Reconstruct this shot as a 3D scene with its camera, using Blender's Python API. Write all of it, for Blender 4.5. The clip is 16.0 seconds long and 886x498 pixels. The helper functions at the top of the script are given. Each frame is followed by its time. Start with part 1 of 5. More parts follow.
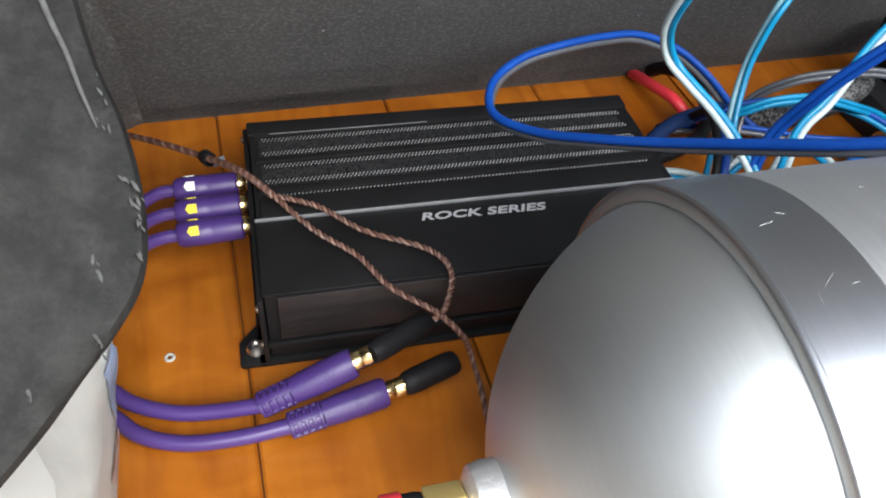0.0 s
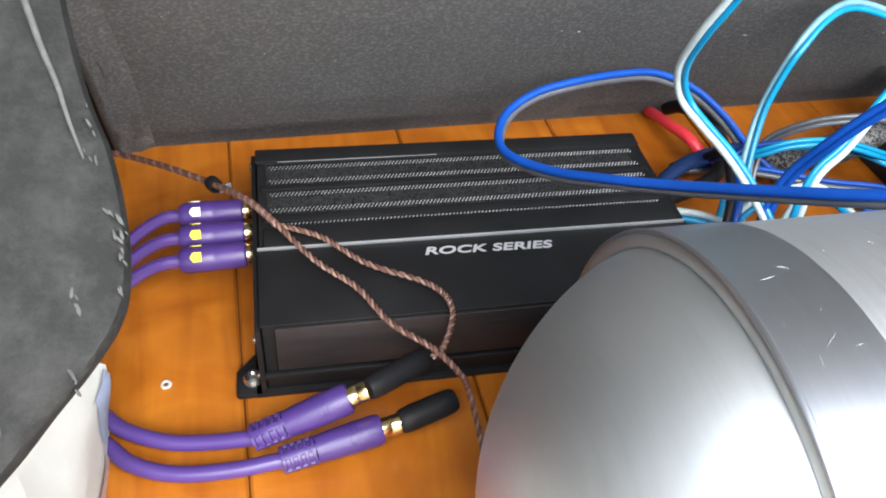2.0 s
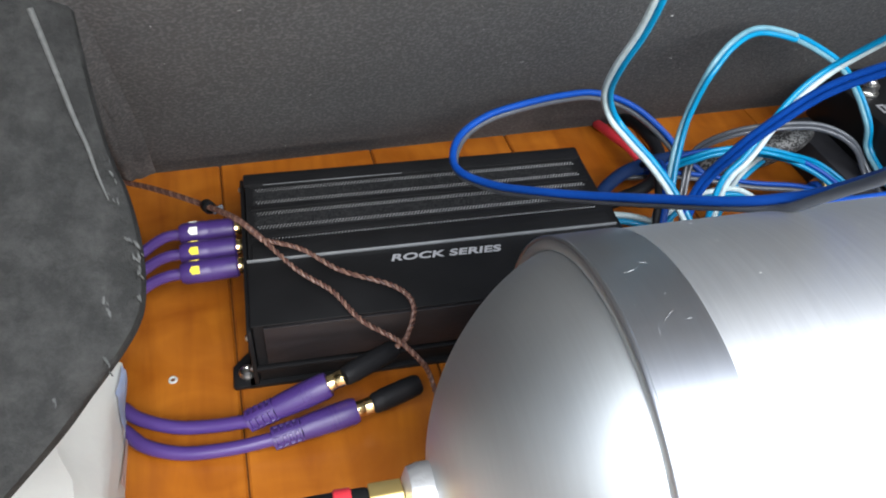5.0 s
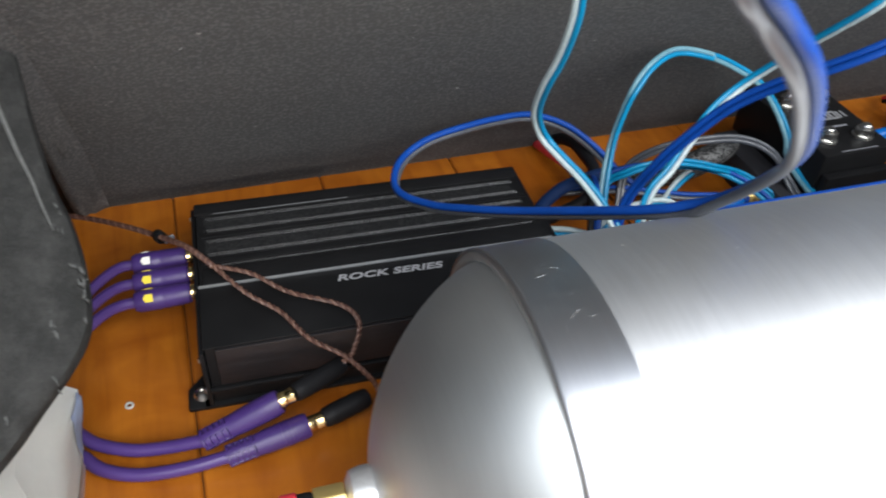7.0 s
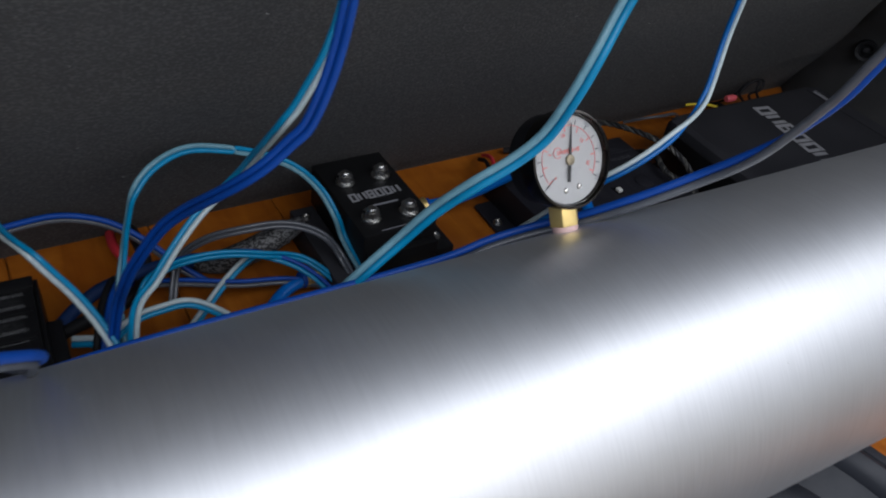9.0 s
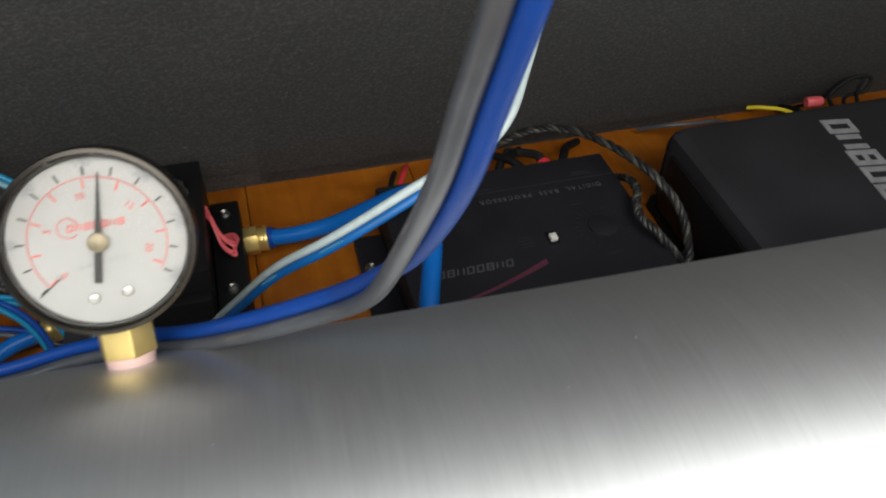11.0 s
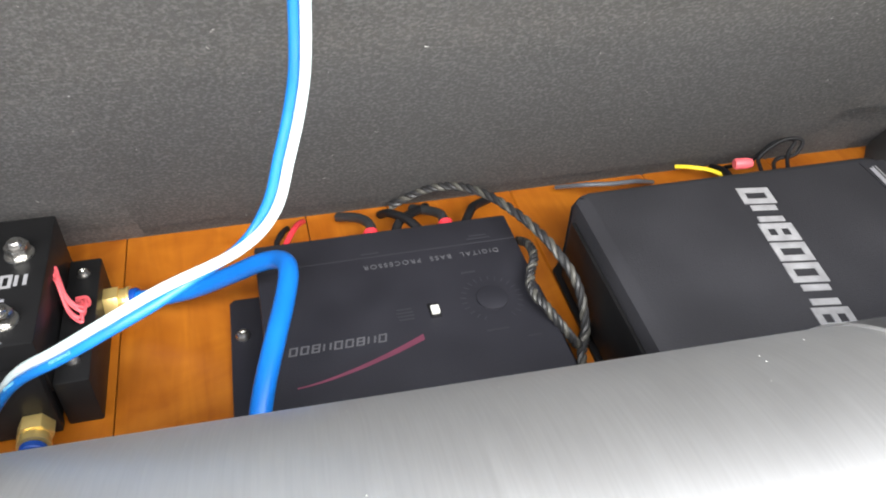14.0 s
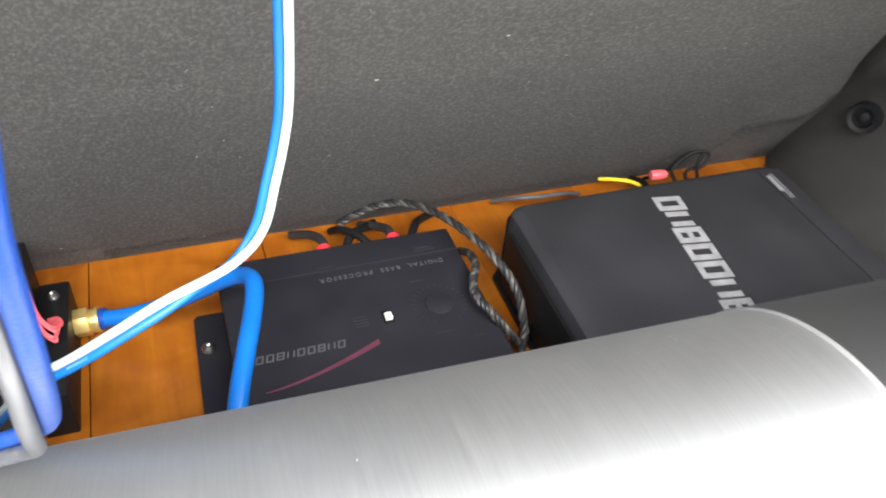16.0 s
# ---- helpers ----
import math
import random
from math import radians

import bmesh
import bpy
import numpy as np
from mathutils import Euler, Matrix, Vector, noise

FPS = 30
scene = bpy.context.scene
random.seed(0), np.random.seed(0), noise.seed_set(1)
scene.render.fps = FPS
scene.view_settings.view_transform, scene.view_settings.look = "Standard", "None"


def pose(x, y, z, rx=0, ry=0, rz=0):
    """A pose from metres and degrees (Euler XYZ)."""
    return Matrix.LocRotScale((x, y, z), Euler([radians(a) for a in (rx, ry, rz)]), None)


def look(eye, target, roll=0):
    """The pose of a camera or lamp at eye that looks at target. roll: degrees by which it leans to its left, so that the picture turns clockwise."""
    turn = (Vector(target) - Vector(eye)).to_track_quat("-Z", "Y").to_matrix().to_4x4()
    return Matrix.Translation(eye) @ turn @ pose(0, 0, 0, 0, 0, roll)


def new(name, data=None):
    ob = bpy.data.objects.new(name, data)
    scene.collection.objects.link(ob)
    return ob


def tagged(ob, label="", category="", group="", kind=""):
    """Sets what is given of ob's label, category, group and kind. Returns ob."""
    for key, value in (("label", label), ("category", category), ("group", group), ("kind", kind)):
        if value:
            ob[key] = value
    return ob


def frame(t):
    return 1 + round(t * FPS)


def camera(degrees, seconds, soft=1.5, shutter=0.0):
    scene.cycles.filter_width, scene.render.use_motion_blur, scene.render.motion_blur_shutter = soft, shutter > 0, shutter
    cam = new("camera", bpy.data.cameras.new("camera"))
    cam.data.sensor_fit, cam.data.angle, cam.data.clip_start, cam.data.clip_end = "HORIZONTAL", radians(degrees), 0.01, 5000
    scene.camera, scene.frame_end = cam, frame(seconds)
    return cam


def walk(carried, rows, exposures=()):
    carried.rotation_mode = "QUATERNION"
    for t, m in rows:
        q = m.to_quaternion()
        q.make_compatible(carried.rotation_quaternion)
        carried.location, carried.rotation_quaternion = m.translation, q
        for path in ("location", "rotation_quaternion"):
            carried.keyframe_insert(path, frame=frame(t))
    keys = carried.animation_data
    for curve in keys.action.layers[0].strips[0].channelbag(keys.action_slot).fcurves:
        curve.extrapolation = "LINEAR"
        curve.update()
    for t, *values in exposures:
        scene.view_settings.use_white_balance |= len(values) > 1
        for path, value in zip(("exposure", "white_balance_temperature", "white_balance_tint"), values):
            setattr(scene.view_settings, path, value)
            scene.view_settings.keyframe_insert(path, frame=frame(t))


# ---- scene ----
cam = camera(59.25, 16.0, 1.9, 0.5)
PATH = [
    (0, (0.0084, -0.408, 0.2933), (0.2467, 0.2511, -0.42), 5.99),
    (0.5, (0.0088, -0.4064, 0.2971), (0.245, 0.2588, -0.4112), 6.79),
    (1, (0.0106, -0.4077, 0.2923), (0.2437, 0.2714, -0.4038), 6.37),
    (1.5, (0.0152, -0.4006, 0.2974), (0.2365, 0.271, -0.4097), 6.86),
    (2, (0.0168, -0.4035, 0.2934), (0.2356, 0.2846, -0.3984), 6.39),
    (2.5, (0.0201, -0.4076, 0.2991), (0.228, 0.2817, -0.3949), 5.31),
    (3, (0.0201, -0.4147, 0.3051), (0.2263, 0.2782, -0.3858), 4.52),
    (3.5, (0.0269, -0.4222, 0.3168), (0.2261, 0.2636, -0.3833), 4.29),
    (4, (0.0271, -0.4329, 0.3336), (0.2205, 0.2505, -0.3703), 3.90),
    (6.5, (0.0128, -0.4586, 0.3391), (0.2869, 0.2418, -0.3199), 5.22),
    (7, (0.0311, -0.4691, 0.3485), (0.2937, 0.2321, -0.3144), 3.90),
    (7.5, (0.0591, -0.5055, 0.3705), (0.3742, 0.1803, -0.2855), 4.87),
    (8, (0.1093, -0.5473, 0.3985), (0.4739, 0.1429, -0.2265), 6.04),
    (8.2, (0.1427, -0.5533, 0.4063), (0.5354, 0.1144, -0.2261), 6.82),
    (8.5, (0.1844, -0.5424, 0.4124), (0.6236, 0.1034, -0.2121), 8.71),
    (8.7, (0.1971, -0.5286, 0.411), (0.6619, 0.0944, -0.2182), 9.41),
    (10.8, (0.5011, -0.4478, 0.3348), (0.7246, 0.2469, -0.3489), 1.62),
    (11, (0.5173, -0.4388, 0.3368), (0.7262, 0.2609, -0.3464), 1.52),
    (11.3, (0.539, -0.4289, 0.335), (0.7262, 0.2718, -0.3535), 0.32),
    (11.5, (0.5577, -0.4304, 0.3368), (0.7456, 0.2723, -0.3495), 0.51),
    (12, (0.5779, -0.42, 0.3336), (0.7809, 0.2757, -0.3555), 1.43),
    (12.5, (0.583, -0.4207, 0.3291), (0.7817, 0.2926, -0.343), 1.69),
    (13, (0.5875, -0.4214, 0.3382), (0.7962, 0.2851, -0.3381), 2.62),
    (13.5, (0.5853, -0.4229, 0.3407), (0.8074, 0.2938, -0.3204), 3.43),
    (14, (0.5962, -0.4154, 0.3348), (0.8059, 0.3045, -0.3267), 2.96),
    (14.5, (0.596, -0.4157, 0.3326), (0.8194, 0.3072, -0.3212), 3.90),
    (15, (0.5984, -0.4054, 0.3358), (0.8344, 0.3001, -0.3325), 6.42),
    (15.5, (0.5928, -0.4197, 0.343), (0.8417, 0.2923, -0.3136), 6.09),
    (16, (0.5773, -0.4443, 0.36), (0.8717, 0.2633, -0.2823), 5.06),
]
walk(cam, [(t, look(eye, target, roll)) for t, eye, target, roll in PATH],
     [(0.0, 0.95, 6550, 8), (0.6, 1.44, 6500, 8), (1.6, 1.57, 6500, 8), (2.8, 1.53, 6380, 8), (4.0, 1.23, 6250, 8), (6.5, 0.57, 6500, 8), (7.2, 0.25, 6500, 8), (8.0, -1.05, 6080, 12), (8.7, -1.12, 6080, 12), (10.8, -0.65, 7000, 6), (11.2, -0.22, 6950, 6), (11.5, 0.33, 6900, 2), (12.0, 0.95, 6800, 11), (13.0, 1.57, 6850, 10), (14.5, 1.82, 6800, 9), (15.1, 1.97, 6700, 9), (15.5, 1.67, 6750, 9), (16.0, 1.52, 6900, 9)])


# ---- world and light ----
world = bpy.data.worlds.new("sky")
scene.world = world
world.use_nodes = True
wn = world.node_tree.nodes
sky = wn.new("ShaderNodeTexSky")
sky.sky_type, sky.sun_disc = 'NISHITA', False
sky.sun_elevation, sky.sun_rotation = radians(32), radians(176)
wn["Background"].inputs[1].default_value = 0.13
world.node_tree.links.new(sky.outputs[0], wn["Background"].inputs[0])
sun = new("sun", bpy.data.lights.new("sun", 'SUN'))
sun.data.energy, sun.data.angle, sun.data.color = 0.9, radians(30), (1.0, 0.96, 0.9)
sun.matrix_world = look((0.7, -3.2, 2.05), (0.5, -0.2, 0.15))


# daylight through the raised hatch
hatch = new("hatch_daylight", bpy.data.lights.new("hatch_daylight", 'AREA'))
hatch.data.shape, hatch.data.size, hatch.data.size_y, hatch.data.energy, hatch.data.color = 'RECTANGLE', 3.2, 0.94, 68, (0.97, 0.98, 1.0)
hatch.matrix_world = Matrix.Translation((1.28, -0.91, 0.785)) @ pose(0, 0, 0, -20.6, 0, 0)


# ---- materials ----
def mat(name, color, rough=0.5, metal=0.0, vary=0.12, scale=40.0, bump=0.0, bscale=300.0, stretch=(1, 1, 1), coat=0.0, spec=0.5, alpha=1.0, trans=0.0):
    m = bpy.data.materials.new(name)
    m.use_nodes = True
    n, l = m.node_tree.nodes, m.node_tree.links
    b = n["Principled BSDF"]
    b.inputs["Metallic"].default_value = metal
    b.inputs["Coat Weight"].default_value = coat
    b.inputs["Specular IOR Level"].default_value = spec
    b.inputs["Transmission Weight"].default_value = trans
    geo = n.new("ShaderNodeTexCoord")
    mp = n.new("ShaderNodeMapping")
    mp.inputs["Scale"].default_value = stretch
    l.new(geo.outputs["Object"], mp.inputs[0])
    big = n.new("ShaderNodeTexNoise")
    big.inputs["Scale"].default_value, big.inputs["Detail"].default_value = scale, 6
    l.new(mp.outputs[0], big.inputs[0])
    ramp = n.new("ShaderNodeMix")
    ramp.data_type = 'RGBA'
    ramp.inputs["A"].default_value = (*[max(0, c * (1 - vary)) for c in color], 1)
    ramp.inputs["B"].default_value = (*[min(1, c * (1 + vary)) for c in color], 1)
    l.new(big.outputs[0], ramp.inputs["Factor"])
    l.new(ramp.outputs["Result"], b.inputs["Base Color"])
    rr = n.new("ShaderNodeMapRange")
    rr.inputs[3].default_value, rr.inputs[4].default_value = max(0.03, rough * 0.8), min(1, rough * 1.2)
    l.new(big.outputs[0], rr.inputs[0])
    l.new(rr.outputs[0], b.inputs["Roughness"])
    if bump:
        fine = n.new("ShaderNodeTexNoise")
        fine.inputs["Scale"].default_value, fine.inputs["Detail"].default_value = bscale, 4
        l.new(mp.outputs[0], fine.inputs[0])
        bp = n.new("ShaderNodeBump")
        bp.inputs["Strength"].default_value, bp.inputs["Distance"].default_value = bump, 0.001
        l.new(fine.outputs[0], bp.inputs["Height"])
        l.new(bp.outputs[0], b.inputs["Normal"])
    return m


def carpet_mat(name, dark, light):
    m = mat(name, dark, 0.95, vary=0.09, scale=14, bump=0.65, bscale=700, spec=0.15)
    n, l = m.node_tree.nodes, m.node_tree.links
    tc = n["Texture Coordinate"]
    fl = n.new("ShaderNodeTexNoise")
    fl.inputs["Scale"].default_value, fl.inputs["Detail"].default_value = 520, 3
    l.new(tc.outputs["Object"], fl.inputs[0])
    cr = n.new("ShaderNodeValToRGB")
    cr.color_ramp.elements[0].position, cr.color_ramp.elements[1].position = 0.45, 0.72
    cr.color_ramp.elements[0].color, cr.color_ramp.elements[1].color = (0, 0, 0, 1), (1, 1, 1, 1)
    l.new(fl.outputs[0], cr.inputs[0])
    mx = n.new("ShaderNodeMix")
    mx.data_type = 'RGBA'
    mx.inputs["B"].default_value = (*light, 1)
    old = n["Principled BSDF"].inputs["Base Color"].links[0].from_socket
    l.new(old, mx.inputs["A"])
    l.new(cr.outputs[0], mx.inputs["Factor"])
    l.new(mx.outputs["Result"], n["Principled BSDF"].inputs["Base Color"])
    return m


def wood_mat():
    m = bpy.data.materials.new("orange_wood_laminate")
    m.use_nodes = True
    n, l = m.node_tree.nodes, m.node_tree.links
    b = n["Principled BSDF"]
    geo = n.new("ShaderNodeNewGeometry")
    info = n.new("ShaderNodeObjectInfo")
    add = n.new("ShaderNodeVectorMath")
    add.operation = 'ADD'
    sc = n.new("ShaderNodeVectorMath")
    sc.operation = 'SCALE'
    comb = n.new("ShaderNodeCombineXYZ")
    l.new(info.outputs["Random"], comb.inputs[1])
    l.new(comb.outputs[0], sc.inputs[0])
    sc.inputs["Scale"].default_value = 3.0
    l.new(geo.outputs["Position"], add.inputs[0])
    l.new(sc.outputs[0], add.inputs[1])
    mp = n.new("ShaderNodeMapping")
    mp.inputs["Scale"].default_value = (60, 7, 20)
    l.new(add.outputs[0], mp.inputs[0])
    g = n.new("ShaderNodeTexNoise")
    g.inputs["Scale"].default_value, g.inputs["Detail"].default_value, g.inputs["Distortion"].default_value = 1.0, 8, 1.6
    l.new(mp.outputs[0], g.inputs[0])
    mp2 = n.new("ShaderNodeMapping")
    mp2.inputs["Scale"].default_value = (14, 22, 10)
    l.new(add.outputs[0], mp2.inputs[0])
    blot = n.new("ShaderNodeTexNoise")
    blot.inputs["Scale"].default_value, blot.inputs["Detail"].default_value, blot.inputs["Distortion"].default_value = 1.0, 3, 2.0
    l.new(mp2.outputs[0], blot.inputs[0])
    r1 = n.new("ShaderNodeValToRGB")
    e = r1.color_ramp.elements
    e[0].position, e[0].color = 0.25, (0.28, 0.080, 0.007, 1)
    e[1].position, e[1].color = 0.75, (0.43, 0.142, 0.012, 1)
    l.new(g.outputs[0], r1.inputs[0])
    r2 = n.new("ShaderNodeValToRGB")
    e = r2.color_ramp.elements
    e[0].position, e[0].color = 0.3, (0.72, 0.62, 0.52, 1)
    e[1].position, e[1].color = 0.7, (1.0, 1.0, 1.0, 1)
    l.new(blot.outputs[0], r2.inputs[0])
    mx = n.new("ShaderNodeMix")
    mx.data_type, mx.blend_type = 'RGBA', 'MULTIPLY'
    mx.inputs["Factor"].default_value = 1.0
    l.new(r1.outputs[0], mx.inputs["A"])
    l.new(r2.outputs[0], mx.inputs["B"])
    l.new(mx.outputs["Result"], b.inputs["Base Color"])
    rr = n.new("ShaderNodeMapRange")
    rr.inputs[3].default_value, rr.inputs[4].default_value = 0.24, 0.44
    l.new(blot.outputs[0], rr.inputs[0])
    l.new(rr.outputs[0], b.inputs["Roughness"])
    bp = n.new("ShaderNodeBump")
    bp.inputs["Strength"].default_value, bp.inputs["Distance"].default_value = 0.15, 0.0005
    l.new(g.outputs[0], bp.inputs["Height"])
    l.new(bp.outputs[0], b.inputs["Normal"])
    return m


def tank_mat(name, rough, base, aniso=0.0, streak=0.12):
    """Turned or brushed metal; the brush lines run round the tank's long axis, which is the object's x."""
    m = bpy.data.materials.new(name)
    m.use_nodes = True
    n, l = m.node_tree.nodes, m.node_tree.links
    b = n["Principled BSDF"]
    b.inputs["Metallic"].default_value = 1.0
    b.inputs["Anisotropic"].default_value, b.inputs["Anisotropic Rotation"].default_value = aniso, 0.25
    if aniso:
        tg = n.new("ShaderNodeTangent")
        tg.direction_type, tg.axis = 'RADIAL', 'X'
        l.new(tg.outputs[0], b.inputs["Tangent"])
    tc = n.new("ShaderNodeTexCoord")
    mp = n.new("ShaderNodeMapping")
    mp.inputs["Scale"].default_value = (1150, 42, 42)
    l.new(tc.outputs["Object"], mp.inputs[0])
    st = n.new("ShaderNodeTexNoise")
    st.inputs["Scale"].default_value, st.inputs["Detail"].default_value = 1.0, 5
    l.new(mp.outputs[0], st.inputs[0])
    cl = n.new("ShaderNodeTexNoise")
    cl.inputs["Scale"].default_value, cl.inputs["Detail"].default_value = 14, 6
    l.new(tc.outputs["Object"], cl.inputs[0])
    mx = n.new("ShaderNodeMix")
    mx.data_type = 'RGBA'
    mx.inputs["A"].default_value = (*[c * 0.78 for c in base], 1)
    mx.inputs["B"].default_value = (*base, 1)
    l.new(cl.outputs[0], mx.inputs["Factor"])
    sr = n.new("ShaderNodeMapRange")
    sr.inputs[1].default_value, sr.inputs[2].default_value = 0.3, 0.7
    sr.inputs[3].default_value, sr.inputs[4].default_value = 1 - streak, 1 + streak
    l.new(st.outputs[0], sr.inputs[0])
    ml = n.new("ShaderNodeVectorMath")
    ml.operation = 'SCALE'
    l.new(mx.outputs["Result"], ml.inputs[0])
    l.new(sr.outputs[0], ml.inputs["Scale"])
    l.new(ml.outputs[0], b.inputs["Base Color"])
    rr = n.new("ShaderNodeMapRange")
    rr.inputs[3].default_value, rr.inputs[4].default_value = rough * 0.93, rough * 1.07
    l.new(st.outputs[0], rr.inputs[0])
    l.new(rr.outputs[0], b.inputs["Roughness"])
    bp = n.new("ShaderNodeBump")
    bp.inputs["Strength"].default_value, bp.inputs["Distance"].default_value = 0.045, 0.0003
    l.new(st.outputs[0], bp.inputs["Height"])
    l.new(bp.outputs[0], b.inputs["Normal"])
    return m


def braid_mat(name, a, b_, scale):
    m = mat(name, a, 0.6, vary=0.2, scale=60)
    n, l = m.node_tree.nodes, m.node_tree.links
    tc = n["Texture Coordinate"]
    ck = n.new("ShaderNodeTexVoronoi")
    ck.inputs["Scale"].default_value = scale
    l.new(tc.outputs["Object"], ck.inputs["Vector"])
    cr = n.new("ShaderNodeValToRGB")
    cr.color_ramp.interpolation = 'CONSTANT'
    cr.color_ramp.elements[0].color, cr.color_ramp.elements[1].color = (*a, 1), (*b_, 1)
    cr.color_ramp.elements[1].position = 0.55
    sep = n.new("ShaderNodeSeparateColor")
    l.new(ck.outputs["Color"], sep.inputs[0])
    l.new(sep.outputs[0], cr.inputs[0])
    l.new(cr.outputs[0], n["Principled BSDF"].inputs["Base Color"])
    return m


M_WOOD = wood_mat()
M_GAP = mat("dark_joint_filler", (0.12, 0.04, 0.008), 0.8, bump=0.3)
M_CARPET = carpet_mat("charcoal_carpet", (0.138, 0.137, 0.1365), (0.222, 0.220, 0.218))
M_TRIM = carpet_mat("scuffed_dark_plastic", (0.034, 0.034, 0.033), (0.078, 0.078, 0.075))
for nd in M_TRIM.node_tree.nodes:
    if nd.type == "TEX_NOISE" and nd.inputs["Scale"].default_value > 510 and nd.inputs["Scale"].default_value < 530:
        nd.inputs["Scale"].default_value, nd.inputs["Detail"].default_value, nd.inputs["Roughness"].default_value, nd.inputs["Distortion"].default_value = 95, 12, 0.72, 0.15
    if nd.type == "VALTORGB":
        nd.color_ramp.elements[0].position, nd.color_ramp.elements[1].position = 0.42, 0.80
    if nd.type == "BUMP":
        nd.inputs["Strength"].default_value = 0.5
M_RIDGE = mat("worn_plastic_ridge", (0.064, 0.065, 0.062), 0.75, vary=0.5, scale=500, bump=0.5, bscale=900)
M_SCUFF = mat("pale_scuff", (0.050, 0.051, 0.049), 0.8, vary=0.5, scale=700, bump=0.5, bscale=900)
M_LINER = mat("light_grey_headliner", (0.66, 0.66, 0.65), 0.9, vary=0.08, scale=20, bump=0.4, bscale=300)
M_PLASTIC = mat("dark_grey_moulded_plastic", (0.070, 0.069, 0.068), 0.6, vary=0.25, scale=30, bump=0.4, bscale=500)
M_WHITE = mat("white_film_bag", (0.72, 0.72, 0.68), 0.5, vary=0.12, scale=22, bump=0.5, bscale=60)
M_FADEB = mat("faded_blue_print", (0.42, 0.50, 0.66), 0.5, vary=0.35, scale=90)
M_FADER = mat("faded_red_print", (0.66, 0.52, 0.47), 0.5, vary=0.35, scale=90)
M_TANK = tank_mat("brushed_aluminium", 0.52, (0.72, 0.725, 0.73), 0.15, 0.035)
M_BAND = tank_mat("smooth_scuffed_aluminium", 0.36, (0.62, 0.63, 0.65), 0.3, 0.02)
M_DOME = tank_mat("spun_aluminium", 0.48, (0.66, 0.68, 0.675), 0.0, 0.02)
M_DOME.node_tree.nodes["Bump"].inputs["Strength"].default_value = 0.06
M_BEAD = mat("bright_weld_bead", (0.75, 0.75, 0.75), 0.4, 0.8, vary=0.1, bump=0.4, bscale=400)
M_BLACK = mat("black_painted_metal", (0.008, 0.008, 0.0085), 0.45, vary=0.4, scale=35, bump=0.08, bscale=700, spec=0.20)
M_SATIN = mat("black_brushed_face", (0.012, 0.011, 0.012), 0.36, vary=0.6, scale=30, bump=0.25, bscale=200, stretch=(1, 1, 14))
M_MESH = mat("silver_perforated_grille", (0.44, 0.44, 0.44), 0.45, 0.1, vary=0.6, scale=260)
M_FINEMESH = braid_mat("fine_dark_grille", (0.005, 0.005, 0.006), (0.026, 0.026, 0.026), 1900)
M_FINEMESH.node_tree.nodes["Principled BSDF"].inputs["Specular IOR Level"].default_value = 0.15
M_EDGE = mat("worn_bright_edge", (0.28, 0.29, 0.30), 0.35, 0.4, vary=0.4, scale=60)
M_MATTE = mat("matte_black_casing", (0.021, 0.021, 0.025), 0.65, vary=0.3, scale=25, bump=0.25, bscale=900, spec=0.4)
M_DARKTOP = mat("satin_black_lid", (0.015, 0.015, 0.020), 0.55, vary=0.3, scale=30, bump=0.15, bscale=900, spec=0.35)
M_SILVER = mat("silver_print", (0.26, 0.26, 0.27), 0.5, 0.0, vary=0.2, scale=80)
M_GREYP = mat("grey_print", (0.22, 0.22, 0.24), 0.5, vary=0.2, scale=90)
M_WORNP = mat("worn_grey_print", (0.26, 0.26, 0.27), 0.55, vary=0.5, scale=150)
M_DIMP = mat("dim_grey_print", (0.019, 0.019, 0.024), 0.5, vary=0.2, scale=90)
M_DIMG = mat("faded_grey_print", (0.075, 0.075, 0.083), 0.5, vary=0.3, scale=120)
M_REDP = mat("dark_red_print", (0.12, 0.030, 0.055), 0.5, vary=0.3, scale=60)
M_STEEL = mat("zinc_plated_steel", (0.66, 0.65, 0.62), 0.28, 1.0, vary=0.2, scale=120)
M_BRASS = mat("yellow_brass", (0.78, 0.58, 0.22), 0.36, 0.75, vary=0.15, scale=150)
M_GOLD = mat("gold_plated_contact", (0.85, 0.65, 0.32), 0.22, 1.0, vary=0.1, scale=150)
M_PURPLE = mat("purple_rubber", (0.046, 0.022, 0.128), 0.42, vary=0.18, scale=50, bump=0.12, bscale=500)
M_PURPLE2 = mat("violet_pvc_sheath", (0.058, 0.030, 0.150), 0.38, vary=0.15, scale=40, coat=0.2)
M_YELLOW = mat("yellow_sticker", (0.75, 0.58, 0.03), 0.5, vary=0.1)
M_LINT = mat("grey_lint", (0.42, 0.42, 0.40), 0.8, vary=0.3)
M_PALE = mat("white_sticker", (0.75, 0.74, 0.68), 0.5, vary=0.1)
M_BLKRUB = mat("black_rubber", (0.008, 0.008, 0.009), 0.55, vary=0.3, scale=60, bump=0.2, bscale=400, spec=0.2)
M_BROWN = mat("brown_twisted_sheath", (0.070, 0.030, 0.022), 0.5, vary=0.4, scale=160)
M_COPPER = mat("copper_pink_strand", (0.145, 0.078, 0.056), 0.45, vary=0.6, scale=260)
# One wire type: blue and grey hold its shade, cyan and silver its light.
M_BLUE = mat("deep_and_shaded_blue_pvc", (0.004, 0.050, 0.275), 0.42, vary=0.2, scale=90, bump=0.15, bscale=900, spec=0.3)
